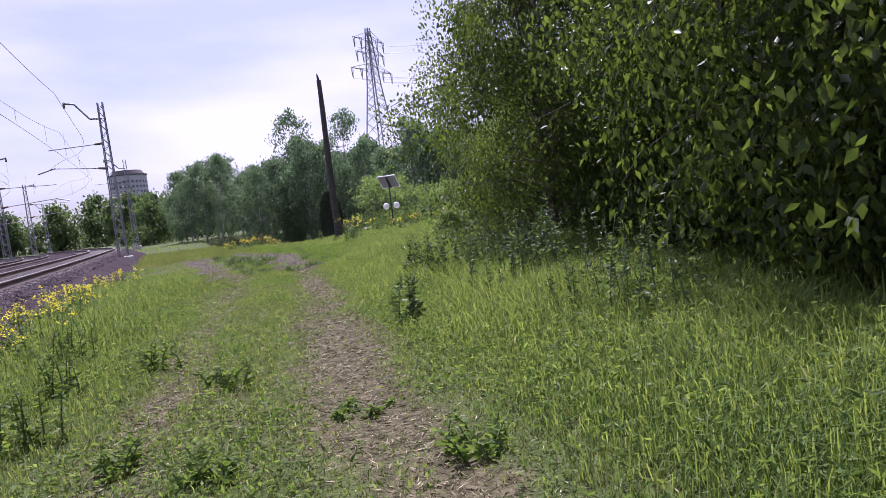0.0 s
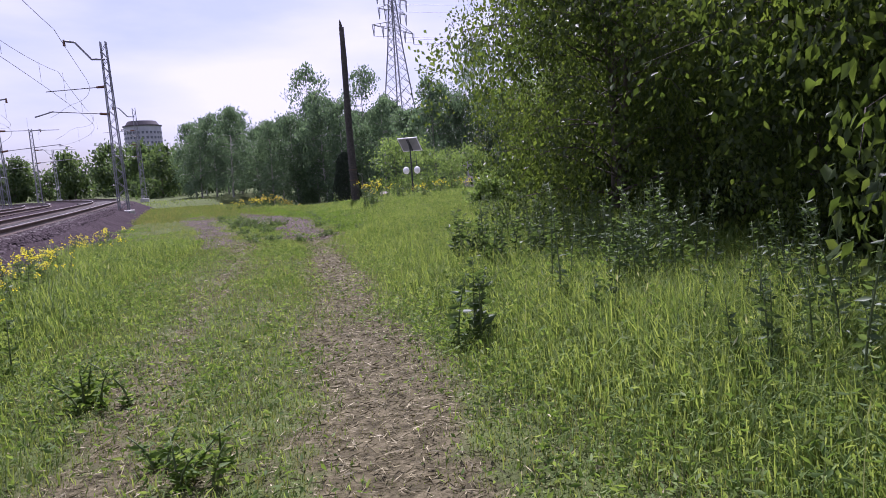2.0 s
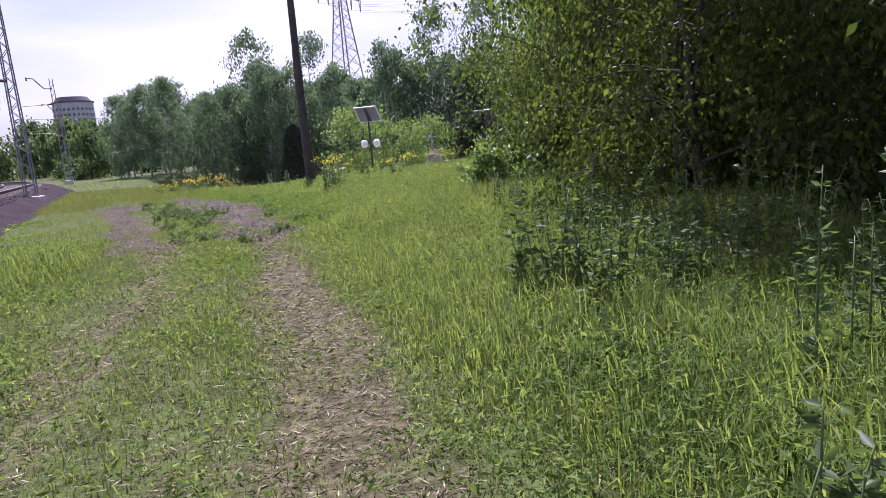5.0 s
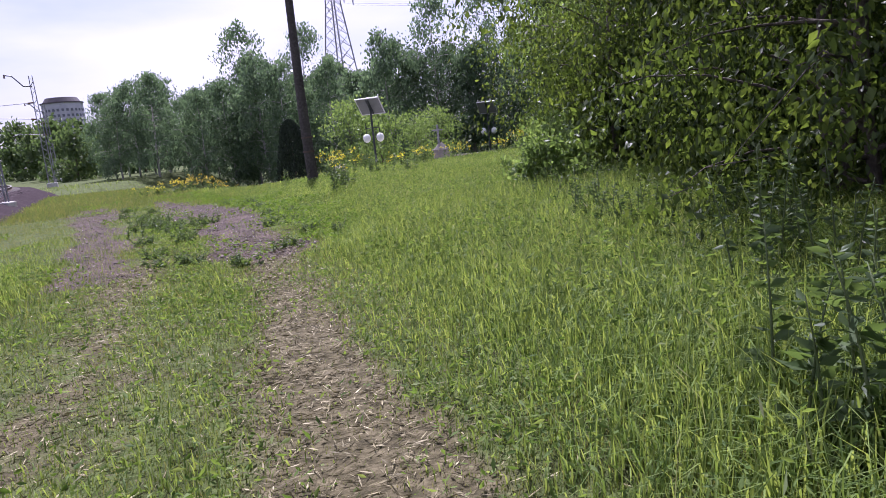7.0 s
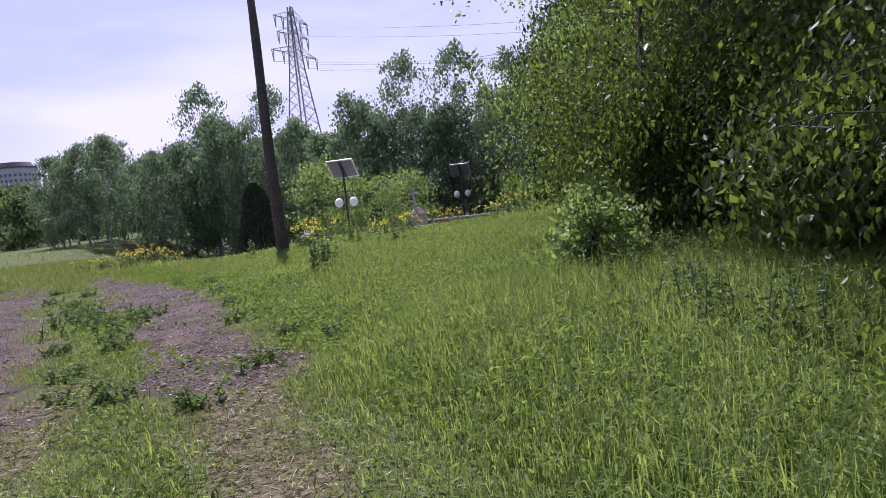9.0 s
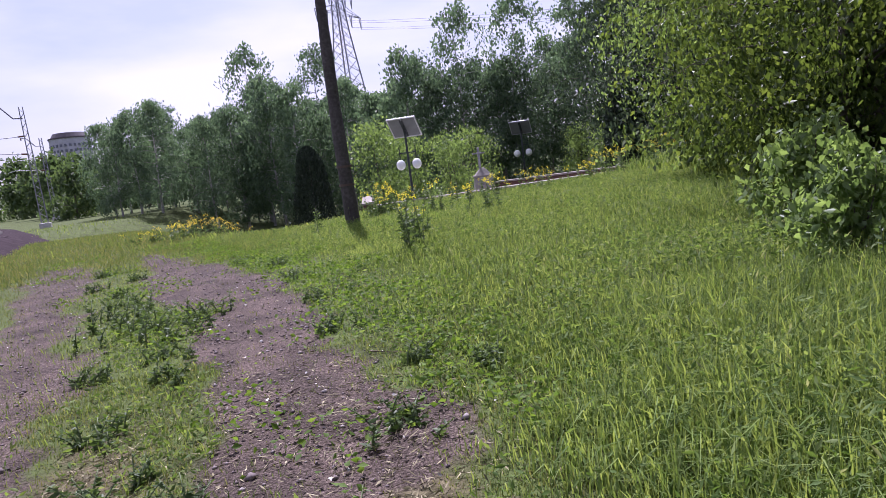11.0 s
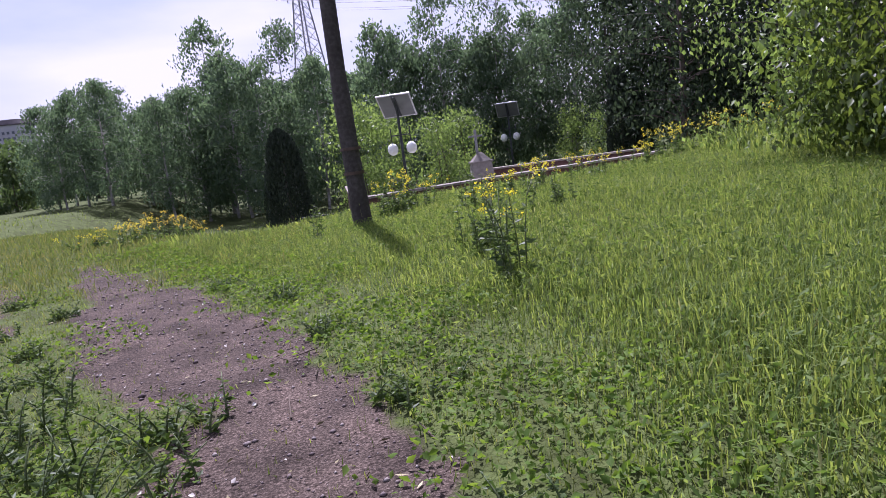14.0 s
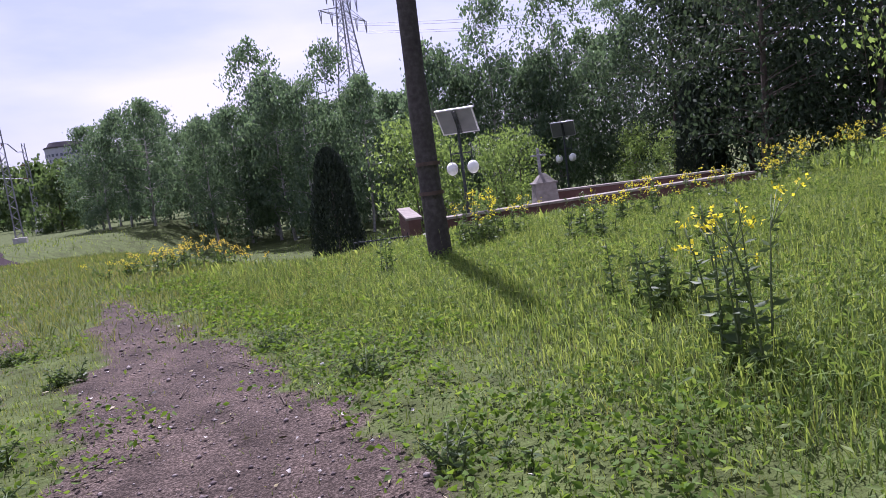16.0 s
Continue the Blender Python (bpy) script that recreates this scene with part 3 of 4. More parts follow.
M1 = (-13.0, 32.1)
catenary_mast(*M1, 0.2, 7.5, 8, "tall grey lattice catenary mast beside the ballast")
for x, y, h, trn in ((-25.2, 59.5, 7.9, 22), (-35.0, 80.0, 7.8, 40), (-60.0, 104.0, 7.8, 50)):
    catenary_mast(x, y, 0.2, h, trn, "distant grey lattice catenary mast beside the railway")
for x, y, h, trn in ((-24.5, 41.0, 7.0, 190), (-36.0, 62.0, 7.2, 200), (-47.0, 72.0, 7.2, 215), (-70.0, 100.0, 7.2, 220)):
    catenary_mast(x, y, 0.0, h, trn, "grey catenary mast on the far side of the railway", arm=3.4, gooseneck=False)


def wire(pts, r, label, name="overhead_wire"):
    V, T = tubes([[(p, r) for p in pts]], 5)
    return tagged(part_np(name, V, T, M_WIRE), label, "wire", "overhead wires")


def along(off, z0, sag, y0=-20, y1=64, step=2.0, span=25.0, ph=7.0):
    out = []
    for y in np.arange(y0, y1, step):
        slope = float(rail_x(y + 0.1) - rail_x(y - 0.1)) / 0.2
        u = ((y - ph) / span) % 1.0
        out.append((float(rail_x(y)) + off, float(y) - slope * off, z0 - sag * 4 * u * (1 - u)))
    return out


for off in (-0.75, -4.75):
    wire(along(off, 5.35, 0.0), 0.009, "thin grey contact wire hung over the railway")
    wire(along(off, 6.5, 0.7), 0.008, "thin grey catenary wire sagging over the railway")
    for y in np.arange(2, 62, 5.0):
        u = ((y - 7) / 25.0) % 1.0
        x = float(rail_x(y)) + off
        wire([(x, y, 5.35), (x, y, 6.5 - 2.8 * u * (1 - u))], 0.006, "short wire dropper between overhead wires", "wire_dropper")
wire([(x + 1.0, y, z) for x, y, z in along(-1.5, 8.2, 0.5)], 0.012, "thin dark feeder wire between mast heads")
wire([(x, y, z) for x, y, z in along(-9.0, 6.6, 0.5)], 0.008, "thin grey catenary wire sagging over the railway")


# ---- tower block, pylon, old pole ----
def tower_block():
    b = thing("apartment_building", -185, 400, -1.5, "tall grey apartment tower with a dark rounded roof", "building", rz=18)
    n_s = 28
    bm = bmesh.new()
    bmesh.ops.create_cone(bm, cap_ends=True, segments=n_s, radius1=10.5, radius2=10.5, depth=40, matrix=Matrix.Translation((0, 0, 19)))
    part("wall", bm, M_TOWER, b)
    bm = bmesh.new()
    bmesh.ops.create_cone(bm, cap_ends=True, segments=n_s, radius1=10.0, radius2=8.0, depth=3.0, matrix=Matrix.Translation((0, 0, 40.6)))
    bmesh.ops.create_cone(bm, cap_ends=True, segments=n_s, radius1=11, radius2=11, depth=0.6, matrix=Matrix.Translation((0, 0, 39.2)))
    part("roof", bm, M_TOWERTOP, b, "dark roof storey")
    first = None
    for f in range(11):
        for i in range(14, 28):
            a = 2 * math.pi * (i + 0.5) / n_s
            m = Matrix.Translation((10.5 * math.cos(a), 10.5 * math.sin(a), 5 + f * 3.0)) @ Matrix.Rotation(a, 4, "Z")
            if first is None:
                bm = bmesh.new()
                box(bm, (0.3, 1.2, 1.4), Matrix(), 0.05)
                first = part("window", bm, M_GLASS, b, "dark window")
                ob = first
            else:
                ob = new("window", first.data)
                ob.parent = b
            ob.matrix_basis = m
    return b


tower_block()


def pylon():
    p = thing("power_pylon", -8.6, 138.8, -3, "tall grey lattice electricity pylon behind the trees", "pylon", rz=58)
    H = 41.0

    def w(z):
        return 2.7 * (1 - z / 29) + 1.05 if z < 29 else 0.75 * (1 - (z - 29) / (H - 29)) + 0.3

    for sx_ in (-1, 1):
        for sy_ in (-1, 1):
            bm = bmesh.new()
            for za, zb in ((0, 29), (29, H)):
                rod(bm, (sx_ * w(za), sy_ * w(za), za), (sx_ * w(zb), sy_ * w(zb), zb), 0.14, None, 5)
            part("leg", bm, M_GALV, p)
    bm = bmesh.new()
    z = 0.0
    while z < H - 1:
        dz = max(1.6, w(z) * 1.3)
        z2 = min(H, z + dz)
        for ax in (0, 1):
            for s in (-1, 1):
                for d in (-1, 1):
                    A = [d * w(z), s * w(z), z]
                    B = [-d * w(z2), s * w(z2), z2]
                    if ax:
                        A[0], A[1], B[0], B[1] = A[1], A[0], B[1], B[0]
                    rod(bm, A, B, 0.06, None, 4)
        z = z2
    part("lacing", bm, M_GALV, p)
    for zc, half, hang in ((38.7, 4.8, 1.4), (35.9, 4.4, 1.4), (32.4, 6.6, 1.6)):
        bm = bmesh.new()
        for s in (-1, 1):
            for q in (-0.7, 0.7):
                rod(bm, (0, q, zc), (s * half, 0, zc - 0.1), 0.07, None, 4)
                rod(bm, (0, q, zc + 1.6), (s * half, 0, zc), 0.06, None, 4)
            for u in (0.35, 0.65):
                rod(bm, (s * half * u, 0, zc), (s * half * u, 0, zc + 1.6 * (1 - u)), 0.05, None, 4)
        part("crossarm", bm, M_GALV, p)
        if hang:
            for s in (-1, 1):
                for u in (1.0, 0.55):
                    bm = bmesh.new()
                    rod(bm, (s * half * u - 0.3, 0, zc), (s * half * u, 0, zc - 2.2), 0.08, None, 6)
                    rod(bm, (s * half * u + 0.3, 0, zc), (s * half * u, 0, zc - 2.2), 0.08, None, 6)
                    part("insulator", bm, M_GALV, p)
    return p


pylon()
for off, z in ((-6.6, 27.2), (-3.6, 27.2), (3.6, 27.2), (6.6, 27.2), (-4.8, 33.5), (4.8, 33.5)):
    x0, y0 = -8.6 + off * 0.53, 138.8 + off * 0.85
    wire([(x0 + 130 * u, y0 - 20 * u, z - 18 * u * (1 - u)) for u in np.linspace(0, 1, 14)], 0.03, "thin power line hung from the pylon", "power_line")



def old_pole():
    x, y = -2.0, 28.5
    z = float(land(x, y))
    p = thing("utility_pole", x, y, z - 0.3, "dark weathered wooden pole without wires standing in grass", "pole")
    line = []
    for i in range(13):
        u = i / 12
        line.append(((-0.05 * u - 0.03 * math.sin(u * 5), 0.02 * math.sin(u * 7), u * 6.95), 0.165 - 0.07 * u + 0.006 * math.sin(i * 2.1)))
    V, T = tubes([line], 14)
    part_np("shaft", V, T, M_POLE, p, smooth=True)
    V, T = tubes([[((-0.03, 0, 6.9), 0.06), ((-0.05, 0, 7.1), 0.045), ((-0.07, 0.01, 7.24), 0.012)]], 7)
    part_np("splintered_top", V, T, M_POLE, p)
    for zz in (1.2, 1.6):
        bm = bmesh.new()
        bmesh.ops.create_cone(bm, cap_ends=False, segments=16, radius1=0.172, radius2=0.170, depth=0.05, matrix=Matrix.Translation((-0.03, 0, zz)))
        part("band", bm, M_RAIL, p, "rusty iron band")


old_pole()


# ---- memorial terrace: walls, lamps, shrine ----
def wall_run(a, b, top, height, thick, label):
    """A masonry wall with a pale coping of separate slabs."""
    a, b = Vector((*a, top - height)), Vector((*b, top - height))
    d = b - a
    ang = math.degrees(math.atan2(d.y, d.x))
    w = thing("terrace_wall", *a, label, "wall", "terrace walls", ang)
    L = d.length
    bm = bmesh.new()
    box(bm, (L, thick, height), Matrix.Translation((L / 2, 0, height / 2)), 0.015)
    part("masonry", bm, M_BRICK, w)
    k = max(1, int(L / 1.6))
    for i in range(k):
        bm = bmesh.new()
        box(bm, (L / k - 0.015, thick + 0.12, 0.07), Matrix.Translation(((i + 0.5) * L / k, 0, height + 0.035 + 0.012 * math.sin(i * 3.1))), 0.012)
        part("coping_slab", bm, M_COPING, w, "pale coping slab")
    return w


wall_run((-1.9, 38.0), (9.0, 40.4), -0.13, 1.9, 0.35, "low brown masonry wall with pale stone coping in grass")
wall_run((3.4, 44.8), (9.8, 44.2), -0.17, 2.2, 0.35, "second brown masonry wall with pale coping behind the first")
wall_run((-2.2, 38.0), (-2.5, 43.6), -0.02, 1.8, 0.35, "side wall of brown masonry with pale coping")


bm = bmesh.new()
box(bm, (11.4, 6.2, 0.9), Matrix.Translation((3.4, 40.6, -1.4)) @ Matrix.Rotation(radians(6), 4, "Z"))
tagged(part("terrace", bm, M_CONCRETE), "raised terrace of grey concrete behind the low walls", "terrace", kind="structure")


def fence(x, y, top, length, height, turn):
    f = thing("metal_fence", x, y, top - height, "dark metal bar fence beside the terrace wall", "fence", rz=turn)
    for zz in (0.2, height - 0.12):
        bm = bmesh.new()
        box(bm, (length, 0.03, 0.04), Matrix.Translation((length / 2, 0, zz)), 0.005)
        part("fence_rail", bm, M_POST, f)
    for i in range(int(length / 0.13) + 1):
        bm = bmesh.new()
        rod(bm, (i * 0.13, 0, 0), (i * 0.13, 0, height), 0.012, None, 6)
        part("fence_bar", bm, M_POST, f)


fence(-4.0, 38.2, -0.35, 1.6, 1.7, -4)


def solar_lamp(x, y, z, s, turn, label, tall):
    p = thing("solar_lamp", x, y, z, label, "street lamp", "solar lamps", turn)
    H = tall
    bm = bmesh.new()
    rod(bm, (0, 0, -0.1), (0, 0, H), 0.055 * s, 0.04 * s, 10)
    part("post", bm, M_POST, p)
    tilt = Matrix.Translation((0, 0, H + 0.02)) @ Matrix.Rotation(radians(-45), 4, "X")
    bm = bmesh.new()
    w, h = 1.12 * s, 0.95 * s
    for q in (-1, 1):
        box(bm, (w + 0.05, 0.045, 0.05), tilt @ Matrix.Translation((0, q * h / 2, 0)), 0.008)
        box(bm, (0.045, h, 0.05), tilt @ Matrix.Translation((q * w / 2, 0, 0)), 0.008)
    part("panel_frame", bm, M_ALU, p, "bright aluminium frame")
    for i in range(2):
        bm = bmesh.new()
        box(bm, (w / 2 - 0.03, h - 0.04, 0.025), tilt @ Matrix.Translation(((i - 0.5) * w / 2, 0, 0.0)), 0.004)
        part("solar_panel", bm, M_PANEL, p, "dark solar panel")
        bm = bmesh.new()
        box(bm, (w / 2 - 0.04, h - 0.06, 0.006), tilt @ Matrix.Translation(((i - 0.5) * w / 2, 0, -0.018)))
        part("backsheet", bm, M_BACK, p, "pale grey panel backsheet")
    bm = bmesh.new()
    rod(bm, (0, 0, H - 0.35 * s), tilt @ Vector((0, -h * 0.35, -0.03)), 0.025 * s, None, 6)
    box(bm, (0.12 * s, h * 0.9, 0.05), tilt @ Matrix.Translation((0, 0, -0.05)))
    part("panel_bracket", bm, M_POST, p)
    for q in (-1, 1):
        bm = bmesh.new()
        zz = H - 0.95 * s
        rod(bm, (0, 0, zz), (q * 0.33 * s, 0, zz), 0.02, None, 6)
        rod(bm, (q * 0.33 * s, 0, zz + 0.25 * s), (q * 0.33 * s, 0, zz - 0.3 * s), 0.018, None, 6)
        arm = part("lamp_arm", bm, M_POST, p)
        bm = bmesh.new()
        bmesh.ops.create_uvsphere(bm, u_segments=18, v_segments=12, radius=0.18 * s, matrix=Matrix.Translation((q * 0.33 * s, 0, zz - 0.45 * s)) @ Matrix.Diagonal((1, 1, 1.12, 1)))
        part("globe", bm, M_OPAL, arm, "white opal lamp globe")
    return p


solar_lamp(-0.5, 39.6, -0.95, 1.0, -20, "dark lamp post with solar panel and two white globes", 3.6)
solar_lamp(7.4, 58.0, -2.6, 1.2, -20, "farther dark lamp post with solar panel and globes", 5.2)


def shrine():
    p = thing("wayside_cross", 2.8, 43.6, -0.96, "pale stone pedestal with a slender cross on the terrace", "monument")
    bm = bmesh.new()
    box(bm, (1.15, 1.0, 0.35), Matrix.Translation((0, 0, 0.17)), 0.03)
    part("plinth", bm, M_PALESTONE, p)
    bm = bmesh.new()
    bmesh.ops.create_cone(bm, cap_ends=True, segments=4, radius1=0.68, radius2=0.56, depth=1.5, matrix=Matrix.Translation((0, 0, 1.1)) @ Matrix.Rotation(radians(45), 4, "Z"))
    part("pedestal", bm, M_PALESTONE, p)
    bm = bmesh.new()
    box(bm, (0.95, 0.85, 0.1), Matrix.Translation((0, 0, 1.9)), 0.02)
    bmesh.ops.create_cone(bm, cap_ends=True, segments=4, radius1=0.55, radius2=0.12, depth=0.5, matrix=Matrix.Translation((0, 0, 2.2)) @ Matrix.Rotation(radians(45), 4, "Z"))
    part("cap", bm, M_PALESTONE, p)
    bm = bmesh.new()
    box(bm, (0.11, 0.1, 1.5), Matrix.Translation((-0.1, 0, 3.1)), 0.015)
    box(bm, (0.6, 0.09, 0.1), Matrix.Translation((-0.1, 0, 3.45)), 0.015)
    part("cross", bm, M_GALV, p, "slender grey cross")
    p.scale = (0.95, 0.95, 0.66)


shrine()

# ---- trees and bushes ----


def crown_tree(seed, height, radius, base, n_limbs, n_leaf, leaf, droop, trunk_r, lean=0.0, clump=0.35, bottom=0.12, stems=1, twigs=True, sides=5):
    """Trunk, limbs and a crown of leaves hung in clumps along the twigs. Returns the wood lines and the leaf arrays."""
    r = np.random.default_rng(seed)
    lines, centres, weights = [], [], []
    for s in range(stems):
        ox, oy = (r.normal(size=2) * 0.35 if stems > 1 else (0, 0))
        hh = height * (1 if s == 0 else r.uniform(0.7, 0.95))
        la, lm = r.random() * 6.28, lean + (0.12 if stems > 1 else 0.03)
        trunk = []
        for i in range(8):
            u = i / 7
            trunk.append(((ox + math.cos(la) * lm * hh * u + 0.1 * math.sin(u * 6 + s), oy + math.sin(la) * lm * hh * u + 0.1 * math.cos(u * 5 + s) - 0.1, u * hh * 0.96), trunk_r * (1 - 0.9 * u) / (1 + 0.4 * (s > 0))))
        lines.append(trunk)
        for k in range(n_limbs // stems):
            u = bottom + (0.97 - bottom) * r.random() ** 0.9
            i = min(6, int(u * 7))
            f = u * 7 - i
            p0 = Vector(trunk[i][0]).lerp(Vector(trunk[i + 1][0]), f)
            shape = math.sin(math.pi * min(1, (u - bottom) / (1 - bottom) * 0.86 + 0.14)) ** 0.6
            ln = radius * shape * r.uniform(0.65, 1.2)
            a = r.random() * 6.28
            rise = r.uniform(0.1, 0.75)
            q, pts = Vector(p0), [(tuple(p0), trunk_r * 0.35 * (1 - 0.7 * u))]
            d = Vector((math.cos(a), math.sin(a), rise)).normalized()
            steps = 5
            for j in range(steps):
                d = (d + Vector((*(r.normal(size=2) * 0.16), -droop * (j / steps)))).normalized()
                q = q + d * (ln / steps)
                pts.append((tuple(q), trunk_r * 0.3 * (1 - 0.7 * u) * (1 - (j + 1) / (steps + 0.4))))
                if j >= 1:
                    centres.append(tuple(q))
                    weights.append(0.5 + j * 0.3)
                    for b in range(2):
                        o = Vector(r.normal(size=3)) * ln * 0.12
                        o.z -= abs(droop) * ln * 0.25 * r.random()
                        centres.append(tuple(q + o))
                        weights.append(0.8)
                        if twigs and b == 0 and j > 1:
                            lines.append([(tuple(q), trunk_r * 0.06), (tuple(q + o), trunk_r * 0.02)])
            lines.append(pts)
    C, W = np.array(centres), np.array(weights)
    pick = r.choice(len(C), n_leaf, p=W / W.sum())
    spread = clump * np.clip(r.normal(size=(n_leaf, 3)), -1.9, 1.9) * np.array([1, 1, 0.8])
    if droop > 0.3:
        spread[:, 2] -= np.abs(r.normal(size=n_leaf)) * clump * 1.3
    c = C[pick] + spread
    c[:, 2] = np.maximum(c[:, 2], 0.05)
    d = r.normal(size=(n_leaf, 3)) * 0.5 + 0.7 * unit(r.normal(size=(len(C), 3)))[pick] + np.array([0, 0, -0.75 - droop])
    L = leaf * r.uniform(0.6, 1.3, n_leaf)
    return tubes(lines, sides), leaves(c, d, L, L * r.uniform(0.45, 0.65, n_leaf), 0.2, r)


def make_tree(name, wood, leaf, bark, foliage, label, category, group, m):
    t = thing(name, 0, 0, 0, label, category, group)
    part_np("trunk", *wood, bark, t, smooth=True)
    part_np("crown", *leaf, foliage, t)
    t.matrix_basis = m
    return t


def at(x, y, rz=0.0, sink=0.05):
    return pose(x, y, float(land(x, y)) - sink, 0, 0, rz)


def scaled(ob, s):
    ob.scale = (s, s, s)
    return ob


# bushy trees along the path
kinds = []
for seed, h, rad in ((1, 9.4, 3.1), (2, 10.4, 3.3), (3, 9.0, 2.9)):
    wood, leaf = crown_tree(seed, h, rad, 0, 108, 50000, 0.094, 0.35, 0.10, clump=0.18, bottom=0.05, stems=4)
    kinds.append(make_tree("leafy_tree", wood, leaf, M_BARK, M_BUSH, "dense dark green leafy tree overhanging the tall grass", "tree", "trees beside the path", at(40 + seed, -60)))
# The last (1, ...) pair is added to deepen shade; (6.0, -4.6) stands unseen.
SPOTS = [(0, 6.8, 7.2, 10, 1.0), (1, 4.8, 15.2, 130, 0.92), (2, 6.5, 11.0, 60, 1.05), (0, 5.6, 22.2, 250, 0.95), (1, 6.6, 18.8, 310, 1.0), (2, 7.4, 3.2, 70, 1.0), (0, 7.8, -0.6, 190, 1.0), (1, 6.0, -4.6, 20, 1.0), (1, 7.7, 5.3, 215, 1.0)]
used = set()
for k, x, y, rz, s in SPOTS:
    if k in used:
        ob = copy_thing(kinds[k], at(x, y, rz))
    else:
        ob = kinds[k]
        ob.matrix_basis = at(x, y, rz)
        used.add(k)
    ob.scale = (s, s, s * (1.25 if 6 < y < 9 else 1.0))

wood, leaf = crown_tree(6, 9.5, 4.0, 0, 60, 11000, 0.17, 0.25, 0.16, clump=0.42, bottom=0.03, stems=2, twigs=False, sides=4)
back = make_tree("leafy_tree", wood, leaf, M_BARK, M_BUSH, "tall leafy tree of the back row, partly added to block light", "tree", "trees beside the path", at(10.6, 6.0))
# Those near x 15 and below y 2 are added, only to block light.
for x, y, rz, s in ((10.4, 11.5, 100, 1.1), (10.8, 17.0, 220, 1.1), (10.4, 22.5, 20, 1.0), (14.5, 8.5, 60, 1.1), (15.0, 15.0, 300, 1.2), (14.5, 21.0, 170, 1.1), (12.0, 1.0, 40, 1.0), (10.5, -4.0, 120, 1.0), (14.5, -3.0, 200, 1.1)):
    scaled(copy_thing(back, at(x, y, rz)), s)
# bushes added under the trees to stop light coming through from behind
wood, leaf = crown_tree(8, 3.0, 1.9, 0, 44, 9000, 0.12, 0.3, 0.05, clump=0.3, bottom=0.02, stems=4, twigs=False, sides=4)
under = make_tree("undergrowth_bush", wood, leaf, M_BARK, M_BUSH, "added dark green bush blocking light under the trees", "bush", "undergrowth", at(7.2, 6.5))
for x, y, rz, s in ((7.6, 9.9, 40, 1.1), (6.0, 13.6, 100, 0.9), (7.4, 15.8, 160, 1.1), (5.6, 17.8, 220, 0.85), (7.8, 20.0, 270, 1.0), (6.6, 22.8, 310, 1.1), (6.6, 26.4, 10, 1.0), (8.8, 4.0, 200, 1.2), (6.2, 10.6, 80, 0.75)):
    scaled(copy_thing(under, at(x, y, rz)), s)

# lighter leaf colour here in place of the sun falling on the crown
wood, leaf = crown_tree(9, 6.8, 2.8, 0, 74, 24000, 0.10, 0.35, 0.10, clump=0.26, bottom=0.04, stems=4)
make_tree("leafy_tree", wood, leaf, M_BARK, M_YOUNG, "leafy tree at the field edge, sunlight painted into its light green leaves", "tree", "trees beside the path", at(7.3, 27.8))

# young light-green shrubs at the edge of the trees
wood, leaf = crown_tree(11, 2.6, 1.2, 0, 30, 2600, 0.19, -0.12, 0.04, clump=0.17, bottom=0.1, stems=5, twigs=False)
shrub = make_tree("young_shrub", wood, leaf, M_BARK, M_YOUNG, "young light green shrub at the edge of the trees", "shrub", "young shrubs", at(2.75, 18.8))
scaled(shrub, 0.44)
for x, y, rz, s in ((3.2, 20.2, 120, 0.5), (9.8, 31.0, 10, 1.9), (13.0, 31.0, 80, 2.1)):
    scaled(copy_thing(shrub, at(x, y, rz)), s)

# birch grove
birches = []
for seed, h, rad in ((31, 9.6, 2.6), (32, 13.6, 3.3), (33, 8.6, 2.7), (34, 10.6, 2.4)):
    wood, leaf = crown_tree(seed, h, rad, 0, 58, 5200, 0.22, 0.6, 0.13, clump=0.22, bottom=0.12, twigs=False, sides=3)
    birches.append(make_tree("birch_tree", wood, leaf, M_BIRCHBARK, M_BIRCH, "birch with drooping green foliage, tinted for haze, in a dense grove", "tree", "birch grove", at(60 + seed, -90)))
rb = np.random.default_rng(5)
grove = [(1, -12.6, 71.0), (1, -7.2, 71.5)]
for i in range(15):
    grove.append(((0, 2, 3)[i % 3], -23.2 + i * 1.66 + rb.uniform(-0.5, 0.5), 64 + rb.uniform(-2, 2)))
for i in range(13):
    grove.append(((3, 0)[i % 2], -23.6 + i * 1.95 + rb.uniform(-0.7, 0.7), 71 + rb.uniform(-2, 2)))
for i in range(12):
    grove.append(((3, 0)[i % 2], -23 + i * 2.2 + rb.uniform(-1, 1), 79 + rb.uniform(-2, 2)))
for i in range(7):
    grove.append(((3, 0)[i % 2], 1.5 + i * 1.8 + rb.uniform(-0.6, 0.6), 62.5 + rb.uniform(-2, 2)))
for i in range(5):
    grove.append(((1, 3)[i % 2], 3.5 + i * 2.6 + rb.uniform(-0.8, 0.8), 64 + rb.uniform(-2, 2)))
used = set()
for k, x, y in grove:
    m_ = at(x, y, rb.uniform(0, 360), 0.1)
    if k in used:
        ob = copy_thing(birches[k], m_)
    else:
        ob = birches[k]
        ob.matrix_basis = m_
        used.add(k)
    scaled(ob, (rb.uniform(0.88, 1.08) if k != 1 else rb.uniform(1.0, 1.08)) * (0.84 if x < -13.5 else 1.12))

